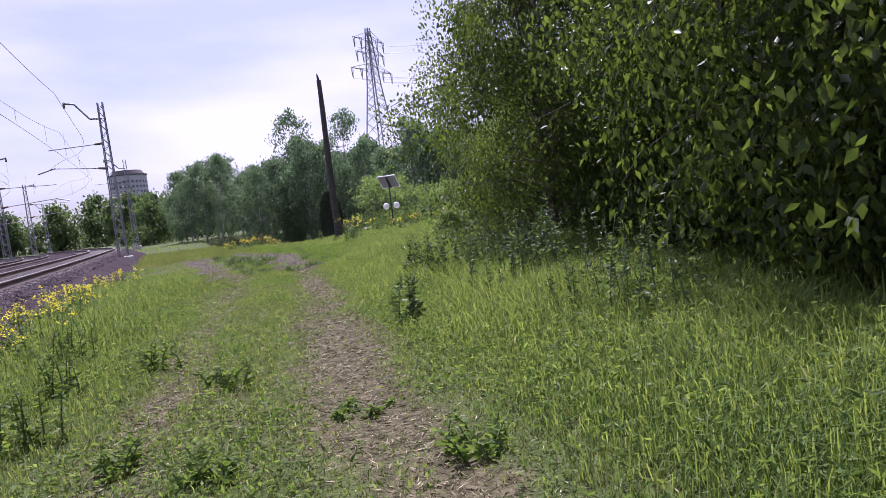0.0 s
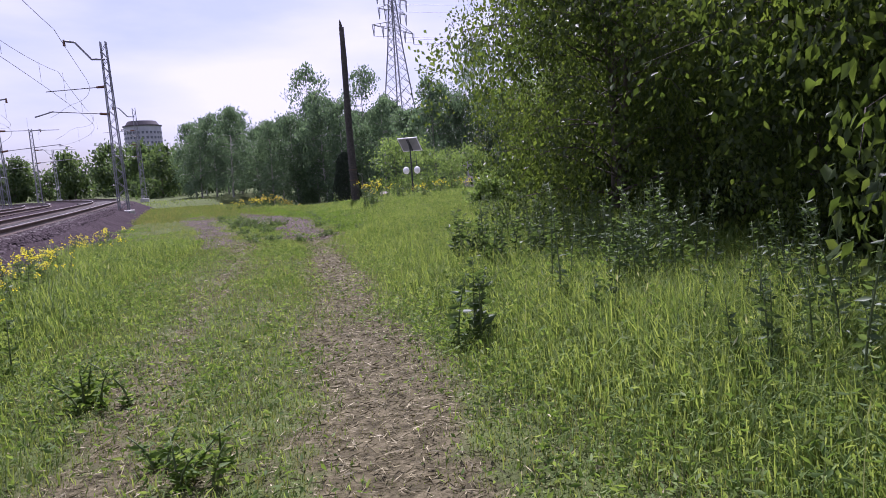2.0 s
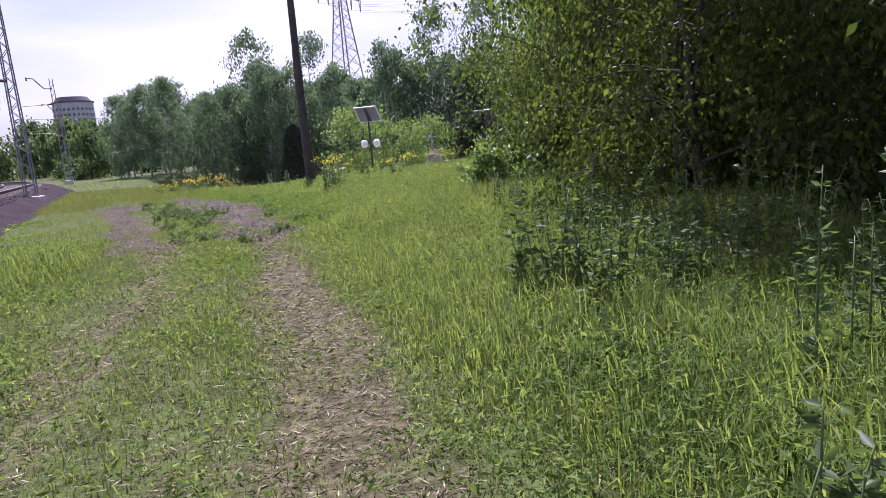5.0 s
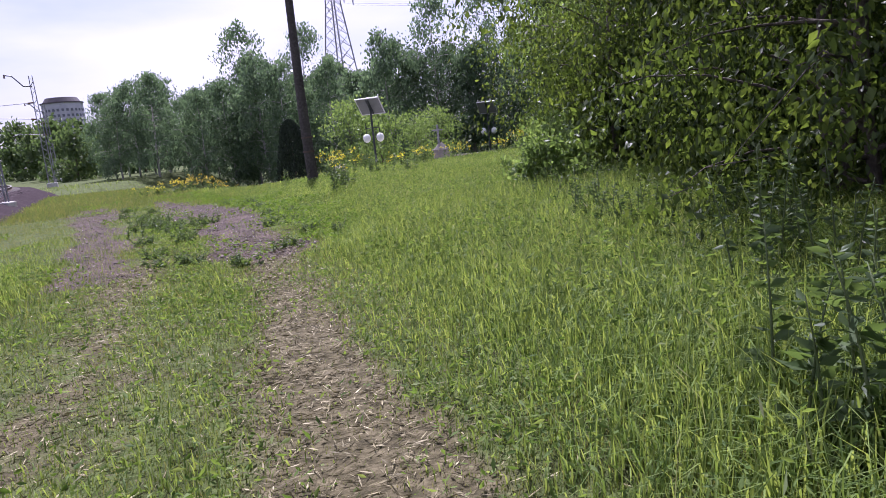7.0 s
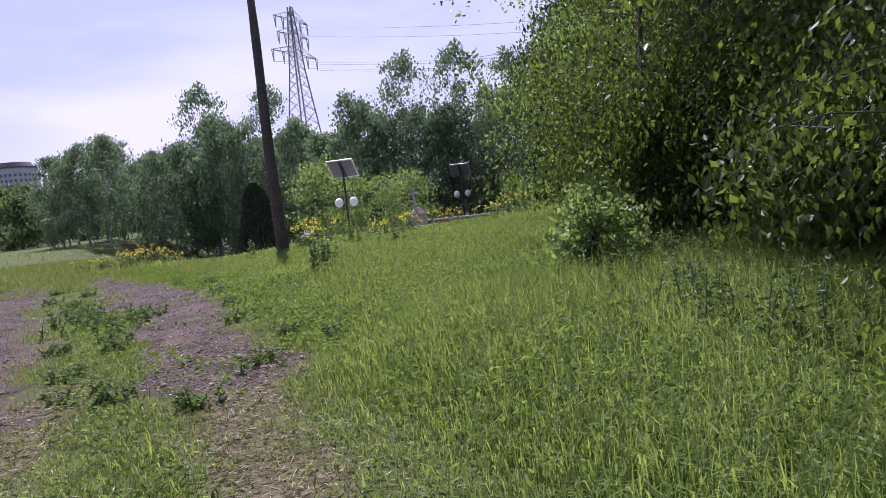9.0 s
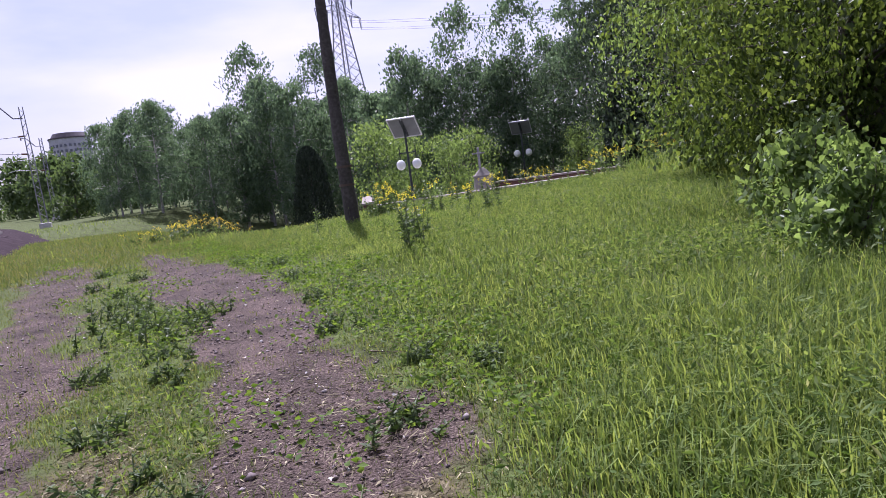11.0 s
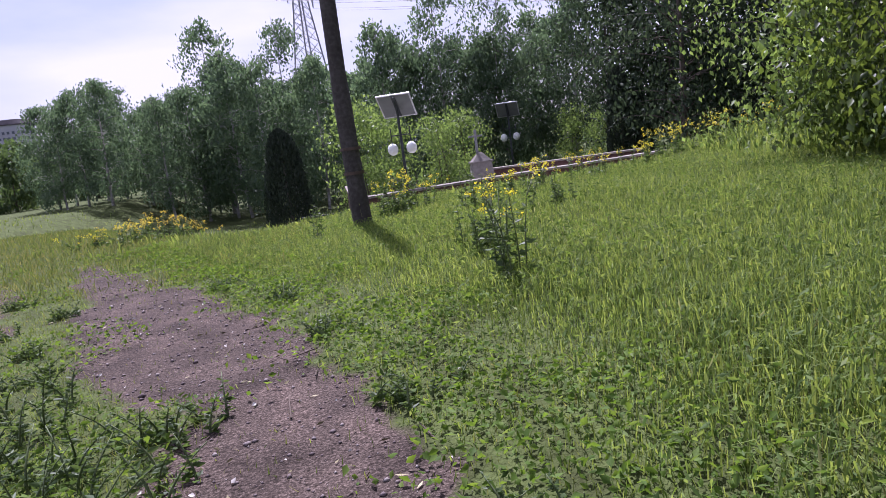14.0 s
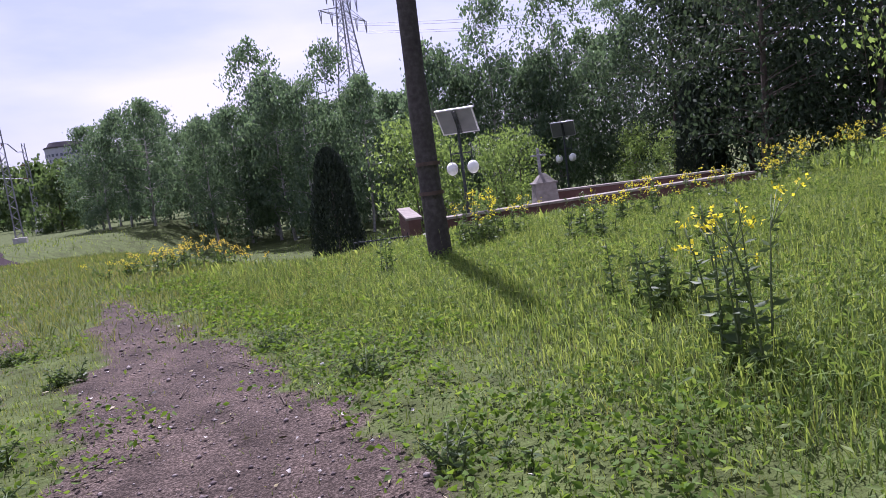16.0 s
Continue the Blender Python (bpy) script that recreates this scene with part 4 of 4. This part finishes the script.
# wood on the slope beyond the field, its shade put into the leaf colour
wood, leaf = crown_tree(41, 14.0, 4.2, 0, 70, 10000, 0.25, 0.2, 0.2, clump=0.5, bottom=0.06, twigs=False, sides=4)
oak = make_tree("dark_wood_tree", wood, leaf, M_BARK, M_SHADED_WOODLEAF, "tall broadleaf tree of the wood, shade painted into its dark leaves", "tree", "dark wood", at(12.5, 46))
for x, y, rz, s in ((16, 44, 30, 0.95), (20, 41, 90, 1.05), (15, 51, 150, 1.05), (20, 48, 200, 1.15), (25, 38, 260, 1.05), (29, 34, 310, 1.0), (12.2, 54, 40, 0.9), (24, 46, 70, 1.2), (28, 43, 15, 1.2), (33, 40, 130, 1.2), (19, 56, 240, 1.2), (27, 53, 330, 1.2), (35, 48, 180, 1.3)):
    scaled(copy_thing(oak, at(x, y, rz)), s)

# fresh green young trees by the lamps
wood, leaf = crown_tree(51, 5.2, 1.6, 0, 40, 3200, 0.15, 0.1, 0.06, clump=0.26, bottom=0.2, stems=2, twigs=False, sides=4)
fresh = make_tree("young_tree", wood, leaf, M_BARK, M_YOUNG, "young fresh green tree behind the terrace walls", "tree", "young trees", at(-1.7, 46.5))
scaled(fresh, 1.15)
for x, y, rz, s in ((1.9, 47.5, 60, 0.95), (3.0, 50.5, 140, 1.0), (9.8, 53.5, 220, 0.9), (-0.4, 51, 10, 1.15), (10.6, 50, 75, 0.8)):
    scaled(copy_thing(fresh, at(x, y, rz)), s)

# far trees behind the railway
wood, leaf = crown_tree(61, 9.0, 4.2, 0, 26, 1700, 0.8, 0.2, 0.2, clump=0.75, bottom=0.03, twigs=False, sides=4)
far = make_tree("far_tree", wood, leaf, M_BARK, M_FAR, "distant rounded green tree behind the railway", "tree", "far trees", at(-58, 118))
for i in range(32):
    x, y = -150 + i * 3.7 + rb.uniform(-2, 2), 130 - 0.15 * i + rb.uniform(-10, 10)
    scaled(copy_thing(far, pose(x, y, -0.3, 0, 0, rb.uniform(0, 360))), rb.uniform(0.6, 1.0))
for x, y, s in ((-31, 76, 0.55), (-34, 84, 0.7), (-40, 92, 0.8), (-46, 100, 0.8), (-29, 88, 0.8)):
    scaled(copy_thing(far, pose(x, y, -0.2, 0, 0, x * 7)), s)


def thuja(x, y, h, rad, label, seed, name="thuja"):
    r = np.random.default_rng(seed)
    t = thing(name, x, y, float(land(x, y)) - 0.05, label, "conifer", "dark conifers")
    V, T = tubes([[((0, 0, 0), 0.07), ((0, 0, h * 0.9), 0.02)]], 6)
    part_np("trunk", V, T, M_BARK, t)
    k = 9000
    u = r.random(k) ** 0.8
    a = r.random(k) * 6.28
    rr = rad * (1 - u ** 14) ** 0.6 * (1 - 0.58 * u) * (0.72 + 0.34 * r.random(k) + 0.08 * np.sin(a * 5 + u * 9))
    c = np.stack([np.cos(a) * rr, np.sin(a) * rr, u * h], 1)
    d = np.stack([np.cos(a) * 0.35, np.sin(a) * 0.35, np.ones(k)], 1) + r.normal(size=(k, 3)) * 0.25
    part_np("crown", *leaves(c, d, 0.16 * r.uniform(0.7, 1.3, k), 0.08 * np.ones(k), 0.1, r), M_THUJA, t)


thuja(-5.2, 45.8, 5.0, 1.2, "dark narrow conical thuja beside the old pole", 3)
thuja(10.8, 48.5, 6.0, 1.0, "dark narrow conical thuja at the edge of the wood", 4)
thuja(12.0, 49.5, 5.0, 1.0, "dark narrow conical thuja at the edge of the wood", 5)

# ---- weeds and flowers ----


def weed(x, y, h, kind, seed, label, stems=5, spread=0.18, category="weed", group="weeds", leaf=0.13, petals=None, z=None, foliage=M_WEED):
    """A leafy weed: stems, leaves and, on flowering ones, clustered petals."""
    r = np.random.default_rng(seed)
    w = thing(kind, x, y, (float(land(x, y)) if z is None else z) - 0.02, label, category, group)
    lines, C, D, L, F = [], [], [], [], []
    for s in range(stems):
        a, tilt = r.random() * 6.28, r.uniform(0.02, 0.28) if h > 0.4 else r.uniform(0.25, 0.95)
        b = Vector((r.normal() * spread, r.normal() * spread, 0))
        hh = h * r.uniform(0.7, 1.05)
        pts = []
        for i in range(6):
            u = i / 5
            p = b + Vector((math.cos(a) * tilt * u * u * hh, math.sin(a) * tilt * u * u * hh, hh * u))
            pts.append((tuple(p), 0.009 * (1 - 0.75 * u)))
        lines.append(pts)
        k = int(26 + 34 * hh) if not petals else int(20 + 26 * hh)
        for i in range(k):
            u = r.random() ** 1.1
            j = min(4, int(u * 5))
            p = Vector(pts[j][0]).lerp(Vector(pts[j + 1][0]), u * 5 - j)
            az = r.random() * 6.28
            ln = 0.72 * leaf * (1.25 - 0.8 * u) * r.uniform(0.6, 1.3)
            d = Vector((math.cos(az), math.sin(az), r.uniform(-0.3, 0.7))).normalized()
            C.append(tuple(p + d * ln * 0.5))
            D.append(tuple(d))
            L.append(ln)
        tops = []
        if petals and (s % 5 < 3 or h < 0.9):
            top = Vector(pts[-1][0])
            for q in range(3):
                e = top + Vector((r.normal() * 0.07, r.normal() * 0.07, r.uniform(-0.13, 0.05)))
                tops.append(([(pts[-2][0], 0.003), (tuple(e), 0.002)], np.array(e) + r.normal(size=(9, 3)) * 0.02))
        F.append(tops)
    for line, tops in zip(lines, F):
        st = part_np("stem", *tubes([line] + [q for q, _ in tops], 5), M_STEM, w)
        if tops:
            c = np.concatenate([p for _, p in tops])
            tagged(part_np("flower_head", *leaves(c, r.normal(size=(len(c), 3)), 0.026 * np.ones(len(c)), 0.02 * np.ones(len(c)), 0.2, r), petals, st, "yellow flower cluster"), kind="stuff")
    L = np.array(L)
    tagged(part_np("leaves", *leaves(np.array(C), np.array(D), L, L * 0.4, 0.2, r), foliage, w), kind="stuff")
    return w


THISTLE = "dark leafy thistle standing up out of the grass"
weed(2.0, 7.85, 0.72, "thistle", 101, THISTLE, 4, 0.07, leaf=0.17)
weed(2.95, 7.8, 0.5, "thistle", 102, THISTLE, 3, 0.06, leaf=0.15)
weed(2.1, 10.95, 0.85, "nettle_clump", 103, "tall dark nettle clump with long pointed leaves", 14, 0.18, leaf=0.17)
weed(2.5, 10.75, 0.7, "nettle_clump", 104, "dark nettle clump with long pointed leaves", 13, 0.22, leaf=0.16)
weed(2.95, 10.85, 0.65, "nettle_clump", 105, "dark nettle clump with long pointed leaves", 12, 0.25, leaf=0.15)
weed(3.4, 8.8, 1.1, "nettle_clump", 106, "tall greyish nettle clump under the trees", 14, 0.3, leaf=0.13)
weed(3.9, 9.6, 1.15, "nettle_clump", 107, "tall greyish nettle clump under the trees", 14, 0.3, leaf=0.13)
weed(3.1, 11.9, 0.9, "nettle_clump", 108, "tall greyish nettle clump under the trees", 12, 0.3, leaf=0.12)
weed(-0.78, 22.7, 0.95, "mustard_plant", 109, "tall wild mustard with yellow flowers in grass", 9, 0.14, group="mustard", petals=M_YELLOW)
weed(-0.1, 27.5, 0.6, "nettle_clump", 110, "dark leafy clump beside the terrace", 10, 0.2)
weed(-0.75, 24.0, 0.5, "nettle_clump", 111, "low grey-green weed in the grass", 10, 0.18)
weed(0.8, 26.3, 0.45, "nettle_clump", 112, "low grey-green weed in the grass", 8, 0.16)
weed(-2.75, 28.3, 0.6, "thistle", 113, THISTLE, 3, 0.08)
weed(-1.45, 28.9, 0.45, "nettle_clump", 114, "low grey-green weed at the foot of the old pole", 12, 0.2)
weed(2.25, 9.75, 0.22, "dock_plant", 115, "broad dark dock leaves low in the grass", 3, 0.05, leaf=0.42)
rw = np.random.default_rng(12)
for i in range(26):
    y = 6.2 + i * 0.55
    x = float(np.interp(y, [6, 8, 10, 12, 14, 17, 20], [4.3, 4.0, 3.6, 3.2, 3.1, 2.9, 2.9])) + rw.uniform(-0.35, 0.7)
    weed(x, y, rw.uniform(0.6, 1.05) * (1 if y < 13 else 0.7), "nettle_clump", 300 + i, "greyish green nettle clump along the edge of the trees", 10, 0.28, leaf=0.12)
for i, (x, y) in enumerate(((-4.2, 21.9), (-3.9, 21.2), (-3.4, 20.8), (-4.5, 22.4), (-3.3, 21.4), (-2.6, 17.6), (-3.0, 18.3), (-0.6, 18.6), (-1.7, 20.0), (-2.0, 21.4), (-6.0, 24.8), (-5.6, 25.6), (-1.2, 17.9), (-1.0, 18.9), (-2.9, 19.3), (-3.1, 20.0), (-2.5, 22.9), (-3.0, 24.4), (-3.9, 25.8), (-5.2, 23.9), (-4.8, 23.1), (-6.6, 26.6), (-2.2, 17.2), (-3.6, 19.6), (-1.5, 16.9))):
    weed(x + 0.22, y - 0.6, (0.3 if i < 5 else 0.17), "dock_clump", 130 + i, "low dark green weed clump on bare gravel", 12 if i < 5 else 10, 0.18 if i < 5 else 0.09, leaf=0.085 if i < 5 else 0.08)
for i, (x, y, h) in enumerate(((0.6, 5.85, 0.25), (1.15, 4.05, 0.2), (2.45, 4.05, 0.18), (0.45, 4.4, 0.2), (-0.45, 7.0, 0.3), (1.8, 5.0, 0.1), (-0.4, 5.0, 0.45), (-0.9, 6.2, 0.5), (-1.6, 7.6, 0.5))):
    weed(x, y, h, "dock_clump", 150 + i, "low leafy weed clump in the trodden grass", 9, 0.1, leaf=0.1, foliage=M_HERB)
MUSTARD = "wild mustard with bright yellow flowers in the grass"
for i, (x, y, h, p) in enumerate(((-5.5, 12.4, 0.6, M_YELLOW), (-5.1, 11.3, 0.6, M_YELLOW), (-4.7, 10.3, 0.65, M_YELLOW), (-4.5, 9.4, 0.6, M_YELLOW), (-4.2, 8.4, 0.65, M_YELLOW), (-6.3, 14.9, 0.5, M_YELLOW), (-6.6, 16.6, 0.5, M_YELLOW), (-3.7, 7.3, 0.6, M_YELLOW),
                                  (-1.3, 29.2, 0.75, M_YELLOW), (-1.0, 29.0, 0.6, M_YELLOW), (0.6, 28.8, 0.5, M_YELLOW), (1.3, 29.2, 0.6, M_YELLOW), (2.2, 29.6, 0.6, M_YELLOW),
                                  (4.6, 31.0, 0.8, M_YELLOW), (5.3, 31.4, 0.8, M_YELLOW), (5.9, 31.2, 0.85, M_YELLOW), (6.6, 31.6, 0.8, M_YELLOW), (7.3, 31.4, 0.9, M_YELLOW), (8.0, 31.8, 0.9, M_YELLOW), (8.8, 31.6, 0.9, M_YELLOW), (3.8, 30.4, 0.6, M_YELLOW), (9.6, 32.2, 0.9, M_YELLOW),
                                  (-6.4, 33.0, 0.55, M_ORANGE), (-6.9, 33.4, 0.6, M_ORANGE), (-7.4, 33.2, 0.5, M_YELLOW), (-5.9, 33.4, 0.5, M_ORANGE), (-8.2, 33.0, 0.4, M_YELLOW), (-7.0, 32.6, 0.5, M_ORANGE))):
    weed(float(bed_foot(y)) + 0.15 + 0.1 * (i % 3) if y < 18 else x, y, h, "mustard_plant", 200 + i, MUSTARD, 9, 0.22, group="mustard", petals=p)

# ---- grass, herbs, clippings, pebbles: what nobody could count ----
rg = np.random.default_rng(77)


def scatter(k, x0, x1, y0, y1, r=rg):
    return r.uniform(x0, x1, k), r.uniform(y0, y1, k)


def clear_of_bed(x, y):
    return x > bed_foot(y) - 0.1 + 0.3 * wobble(x * 3, y * 2)


def grass_patch(name, k, area, tall, short, label, width=0.007, power=1.0):
    x, y = scatter(k, *area)
    h01 = tallness(x, y)
    w_, b_ = worn(x, y), bare(x, y)
    patch = 0.5 + 0.5 * wobble(x * 0.9 + 3, y * 1.1)
    keep = clear_of_bed(x, y) & (rg.random(k) > (0.9 if tall > 0.2 else 0.4) * w_ ** power) & (rg.random(k) > (0.985 if tall > 0.2 else 0.9) * b_) & (rg.random(k) < 0.55 + 0.45 * np.maximum(patch, h01))
    if tall > 0.2:
        keep &= rg.random(k) < np.clip(h01 * 1.9 + 0.05, 0, 1)
    x, y, h01, w_, patch = x[keep], y[keep], h01[keep], w_[keep], patch[keep]
    m = len(x)
    h = (short + (tall - short) * h01 * (0.7 + 0.4 * patch)) * rg.uniform(0.45, 1.25, m) * (1 - 0.6 * w_)
    p = np.stack([x, y, land(x, y) - 0.01], 1)
    v, t = (blades if tall > 0.2 else sprigs)(p, h, width * rg.uniform(0.6, 1.5, m) * (0.8 + 0.5 * h01), rg.beta(1.5, 1.5, m) * (1.2 if tall > 0.2 else 1.0), rg.random(m) * 6.28)
    return tagged(part_np(name, v, t, M_GRASS if tall > 0.2 else M_TURF), label, "grass", kind="stuff")


grass_patch("tall_grass", 250000, (-1.6, 5.2, 1.6, 18.5), 0.37, 0.06, "tall lush green grass beside the path", 0.0058)
grass_patch("meadow_grass", 230000, (-6.0, 5.6, 17.5, 31.5), 0.22, 0.06, "tall meadow grass on the rising field", 0.0062)
grass_patch("bank_grass", 100000, (-7.0, 0.6, 2.5, 18.0), 0.40, 0.06, "green grass between the path and the railway", 0.007)
grass_patch("short_turf", 300000, (-2.4, 3.6, 2.4, 12.0), 0.085, 0.055, "short trodden turf on the path", 0.006, 1.6)
grass_patch("short_turf", 150000, (-4.2, 0.9, 12.0, 19.0), 0.085, 0.055, "short trodden turf on the path", 0.007, 1.6)
grass_patch("short_turf", 190000, (-11.0, 1.0, 16.0, 33.0), 0.12, 0.055, "short sparse turf around the bare gravel", 0.008)
grass_patch("verge_grass", 100000, (-16, -3, 26.0, 42.0), 0.195, 0.14, "short rough grass between gravel and railway", 0.016)
grass_patch("far_grass", 60000, (-26, 16, 30.0, 60.0), 0.26, 0.16, "rough grass on the slope", 0.03)
grass_patch("field_grass", 22000, (5.4, 15, 18.0, 34.0), 0.42, 0.3, "tall grass on the field edge", 0.02)
grass_patch("shade_grass", 14000, (4.4, 9, -1, 20.0), 0.4, 0.25, "tall grass in the shade under the trees", 0.016)


def herb_patch(k, area, hi, size, label, slim=0.32):
    x, y = scatter(k, *area)
    h01 = tallness(x, y)
    patch = wobble(x * 1.9 + 1, y * 1.5) + 0.5 * wobble(x * 5, y * 4)
    keep = clear_of_bed(x, y) & (rg.random(k) > worn(x, y)) & (rg.random(k) > bare(x, y)) & (rg.random(k) < 0.35 + 0.65 * (patch > 0.1))
    x, y, h01 = x[keep], y[keep], h01[keep]
    m = len(x)
    c = np.stack([x, y, land(x, y) + 0.015 + hi * h01 * rg.random(m) ** 0.5], 1)
    d = rg.normal(size=(m, 3)) * np.array([1, 1, 0.75])
    L = size * rg.uniform(0.5, 1.5, m)
    return tagged(part_np("herb_leaves", *leaves(c, d, L, L * slim, 0.18, rg), M_HERB), label, "herbs", kind="stuff")


herb_patch(95000, (0.1, 5.0, 1.6, 20.0), 0.32, 0.04, "small broad herb leaves among the grass")
herb_patch(52000, (-4.0, 5.0, 18.0, 30.0), 0.2, 0.046, "small broad herb leaves among the meadow grass")
herb_patch(45000, (-6.0, 0.3, 2.5, 18.0), 0.34, 0.045, "small grey-green herb leaves beside the railway")
herb_patch(60000, (-2.8, 3.0, 2.4, 18.0), 0.13, 0.028, "low clover leaves in the trodden turf", 0.5)

x, y = scatter(110000, -9, 1.5, 16.2, 31)
off = x - right_edge(y)
keep = (rg.random(110000) < np.maximum(np.exp(-((off - 0.8) / 0.8) ** 2), 0.3 * (off < 0) * (wobble(x * 1.3 + 2, y * 1.6) > 0.35))) & (wobble(x * 2.6, y * 2.2) + 0.4 * wobble(x * 7, y * 6) > -0.25)
x, y = x[keep], y[keep]
m = len(x)
c = np.stack([x, y, land(x, y) + 0.02 + 0.13 * rg.random(m) * (0.6 + 0.4 * wobble(x * 4, y * 3))], 1)
L = rg.uniform(0.025, 0.06, m)
tagged(part_np("clover_leaves", *leaves(c, rg.normal(size=(m, 3)) * np.array([1, 1, 0.4]), L, L * 0.6, 0.2, rg), M_CLOVER), "bright green low clover along the edge of the gravel", "herbs", kind="stuff")

def stalks(k, area, low, high, label):
    x, y = scatter(k, *area)
    keep = (rg.random(k) < np.clip(tallness(x, y) * 1.2 - 0.25, 0, 1)) & clear_of_bed(x, y) & (bare(x, y) < 0.3)
    x, y = x[keep], y[keep]
    m = len(x)
    p = np.stack([x, y, land(x, y)], 1)
    h = rg.uniform(low, high, m)
    az, bend = rg.random(m) * 6.28, rg.beta(1.5, 3, m)
    v, t = blades(p, h, 0.003 * np.ones(m), bend, az)
    dirs = np.stack([np.cos(az), np.sin(az), np.zeros(m)], 1)
    tip = p + np.array([[0, 0, 1.0]]) * (h * (1 - 0.45 * bend ** 2))[:, None] + dirs * (h * bend * 0.9)[:, None]
    head = leaves(tip, dirs * (0.3 + bend)[:, None] + np.array([[0, 0, 0.8]]), rg.uniform(0.04, 0.09, m), 0.012 * np.ones(m), 0.3, rg)
    return tagged(part_np("grass_stalks", *join([(v, t), head]), M_SEED), label, "grass", kind="stuff")


stalks(1500, (0.0, 4.6, 1.0, 20.0), 0.3, 0.55, "pale seed heads on thin grass stalks")
stalks(1000, (-3.0, 6.0, 18.0, 31.0), 0.22, 0.42, "pale seed heads on thin meadow grass stalks")
stalks(1000, (-6.0, -1.2, 2.0, 17.0), 0.3, 0.5, "pale seed heads on grass stalks beside the railway")

k = 110000
x, y = scatter(k, -2.8, 3.4, 2.4, 19.0)
keep = rg.random(k) < worn(x, y) * 0.95 + 0.08
x, y = x[keep], y[keep]
m = len(x)
c = np.stack([x, y, land(x, y) + 0.006 + 0.02 * rg.random(m)], 1)
L = rg.uniform(0.02, 0.09, m)
tagged(part_np("dry_clippings", *leaves(c, rg.normal(size=(m, 3)) * np.array([1, 1, 0.16]), L, 0.003 + 0.006 * rg.random(m), 0.1, rg), M_STRAW), "dry mown grass clippings lying on the trodden tracks", "clippings", kind="stuff")

k = 34000
x, y = scatter(k, -9, -0.5, 15.8, 31)
keep = rg.random(k) < bare(x, y)
x, y = x[keep], y[keep]
m = len(x)
size = 0.003 + 0.016 * rg.random(m) ** 6
v, t = stones(np.stack([x, y, land(x, y) + size * 0.2], 1), size, rg)
tagged(part_np("pebbles", v, t, M_PEBBLE), "small stones and grit on the bare gravel", "pebbles", kind="stuff")
k = 2200
x, y = scatter(k, -9, -0.5, 15.8, 31)
keep = rg.random(k) < bare(x, y)
x, y = x[keep], y[keep]
m = len(x)
c = np.stack([x, y, land(x, y) + 0.012], 1)
L = rg.uniform(0.02, 0.06, m)
tagged(part_np("dry_litter", *leaves(c, rg.normal(size=(m, 3)) * np.array([1, 1, 0.1]), L, L * 0.3, 0.1, rg), M_STRAW), "dry leaf scraps on the bare gravel", "litter", kind="stuff")
k = 1500
x, y = scatter(k, -8, -0.4, 15.8, 28)
keep = rg.random(k) < bare(x, y)
x, y = x[keep], y[keep]
m = len(x)
size = 0.010 + 0.022 * rg.random(m) ** 3
v, t = stones(np.stack([x, y, land(x, y) + size * 0.25], 1), size, rg)
tagged(part_np("loose_stones", v, t, M_PEBBLE), "larger loose stones and clods on the bare gravel", "stones", kind="stuff")
k = 420
x, y = scatter(k, -7, 0.2, 16.0, 27)
keep = (rg.random(k) < bare(x, y)) | (np.abs(x - right_edge(y) - 0.2) < 0.25)
x, y = x[keep], y[keep]
m = len(x)
c = np.stack([x, y, land(x, y) + 0.018], 1)
L = rg.uniform(0.015, 0.045, m)
tagged(part_np("pale_chips", *leaves(c, rg.normal(size=(m, 3)) * np.array([1, 1, 0.15]), L, L * 0.6, 0.25, rg), M_CHIP), "pale chips and scraps scattered over the gravel", "litter", kind="stuff")
for i in range(14):
    y = 17.5 + 0.55 * i
    x = float(right_edge(y)) - rg.uniform(-0.15, 0.9)
    a, ln = rg.random() * 6.28, rg.uniform(0.12, 0.4)
    z = float(land(x, y)) + 0.015
    pts = [((x + math.cos(a) * ln * u, y + math.sin(a) * ln * u, z + 0.012 * math.sin(3 * u + i)), 0.006 - 0.003 * u) for u in (0, 0.35, 0.7, 1)]
    tagged(part_np("dry_twig", *tubes([pts], 5), M_TWIG), "thin dry twig lying on the gravel", "twig", "dry twigs")
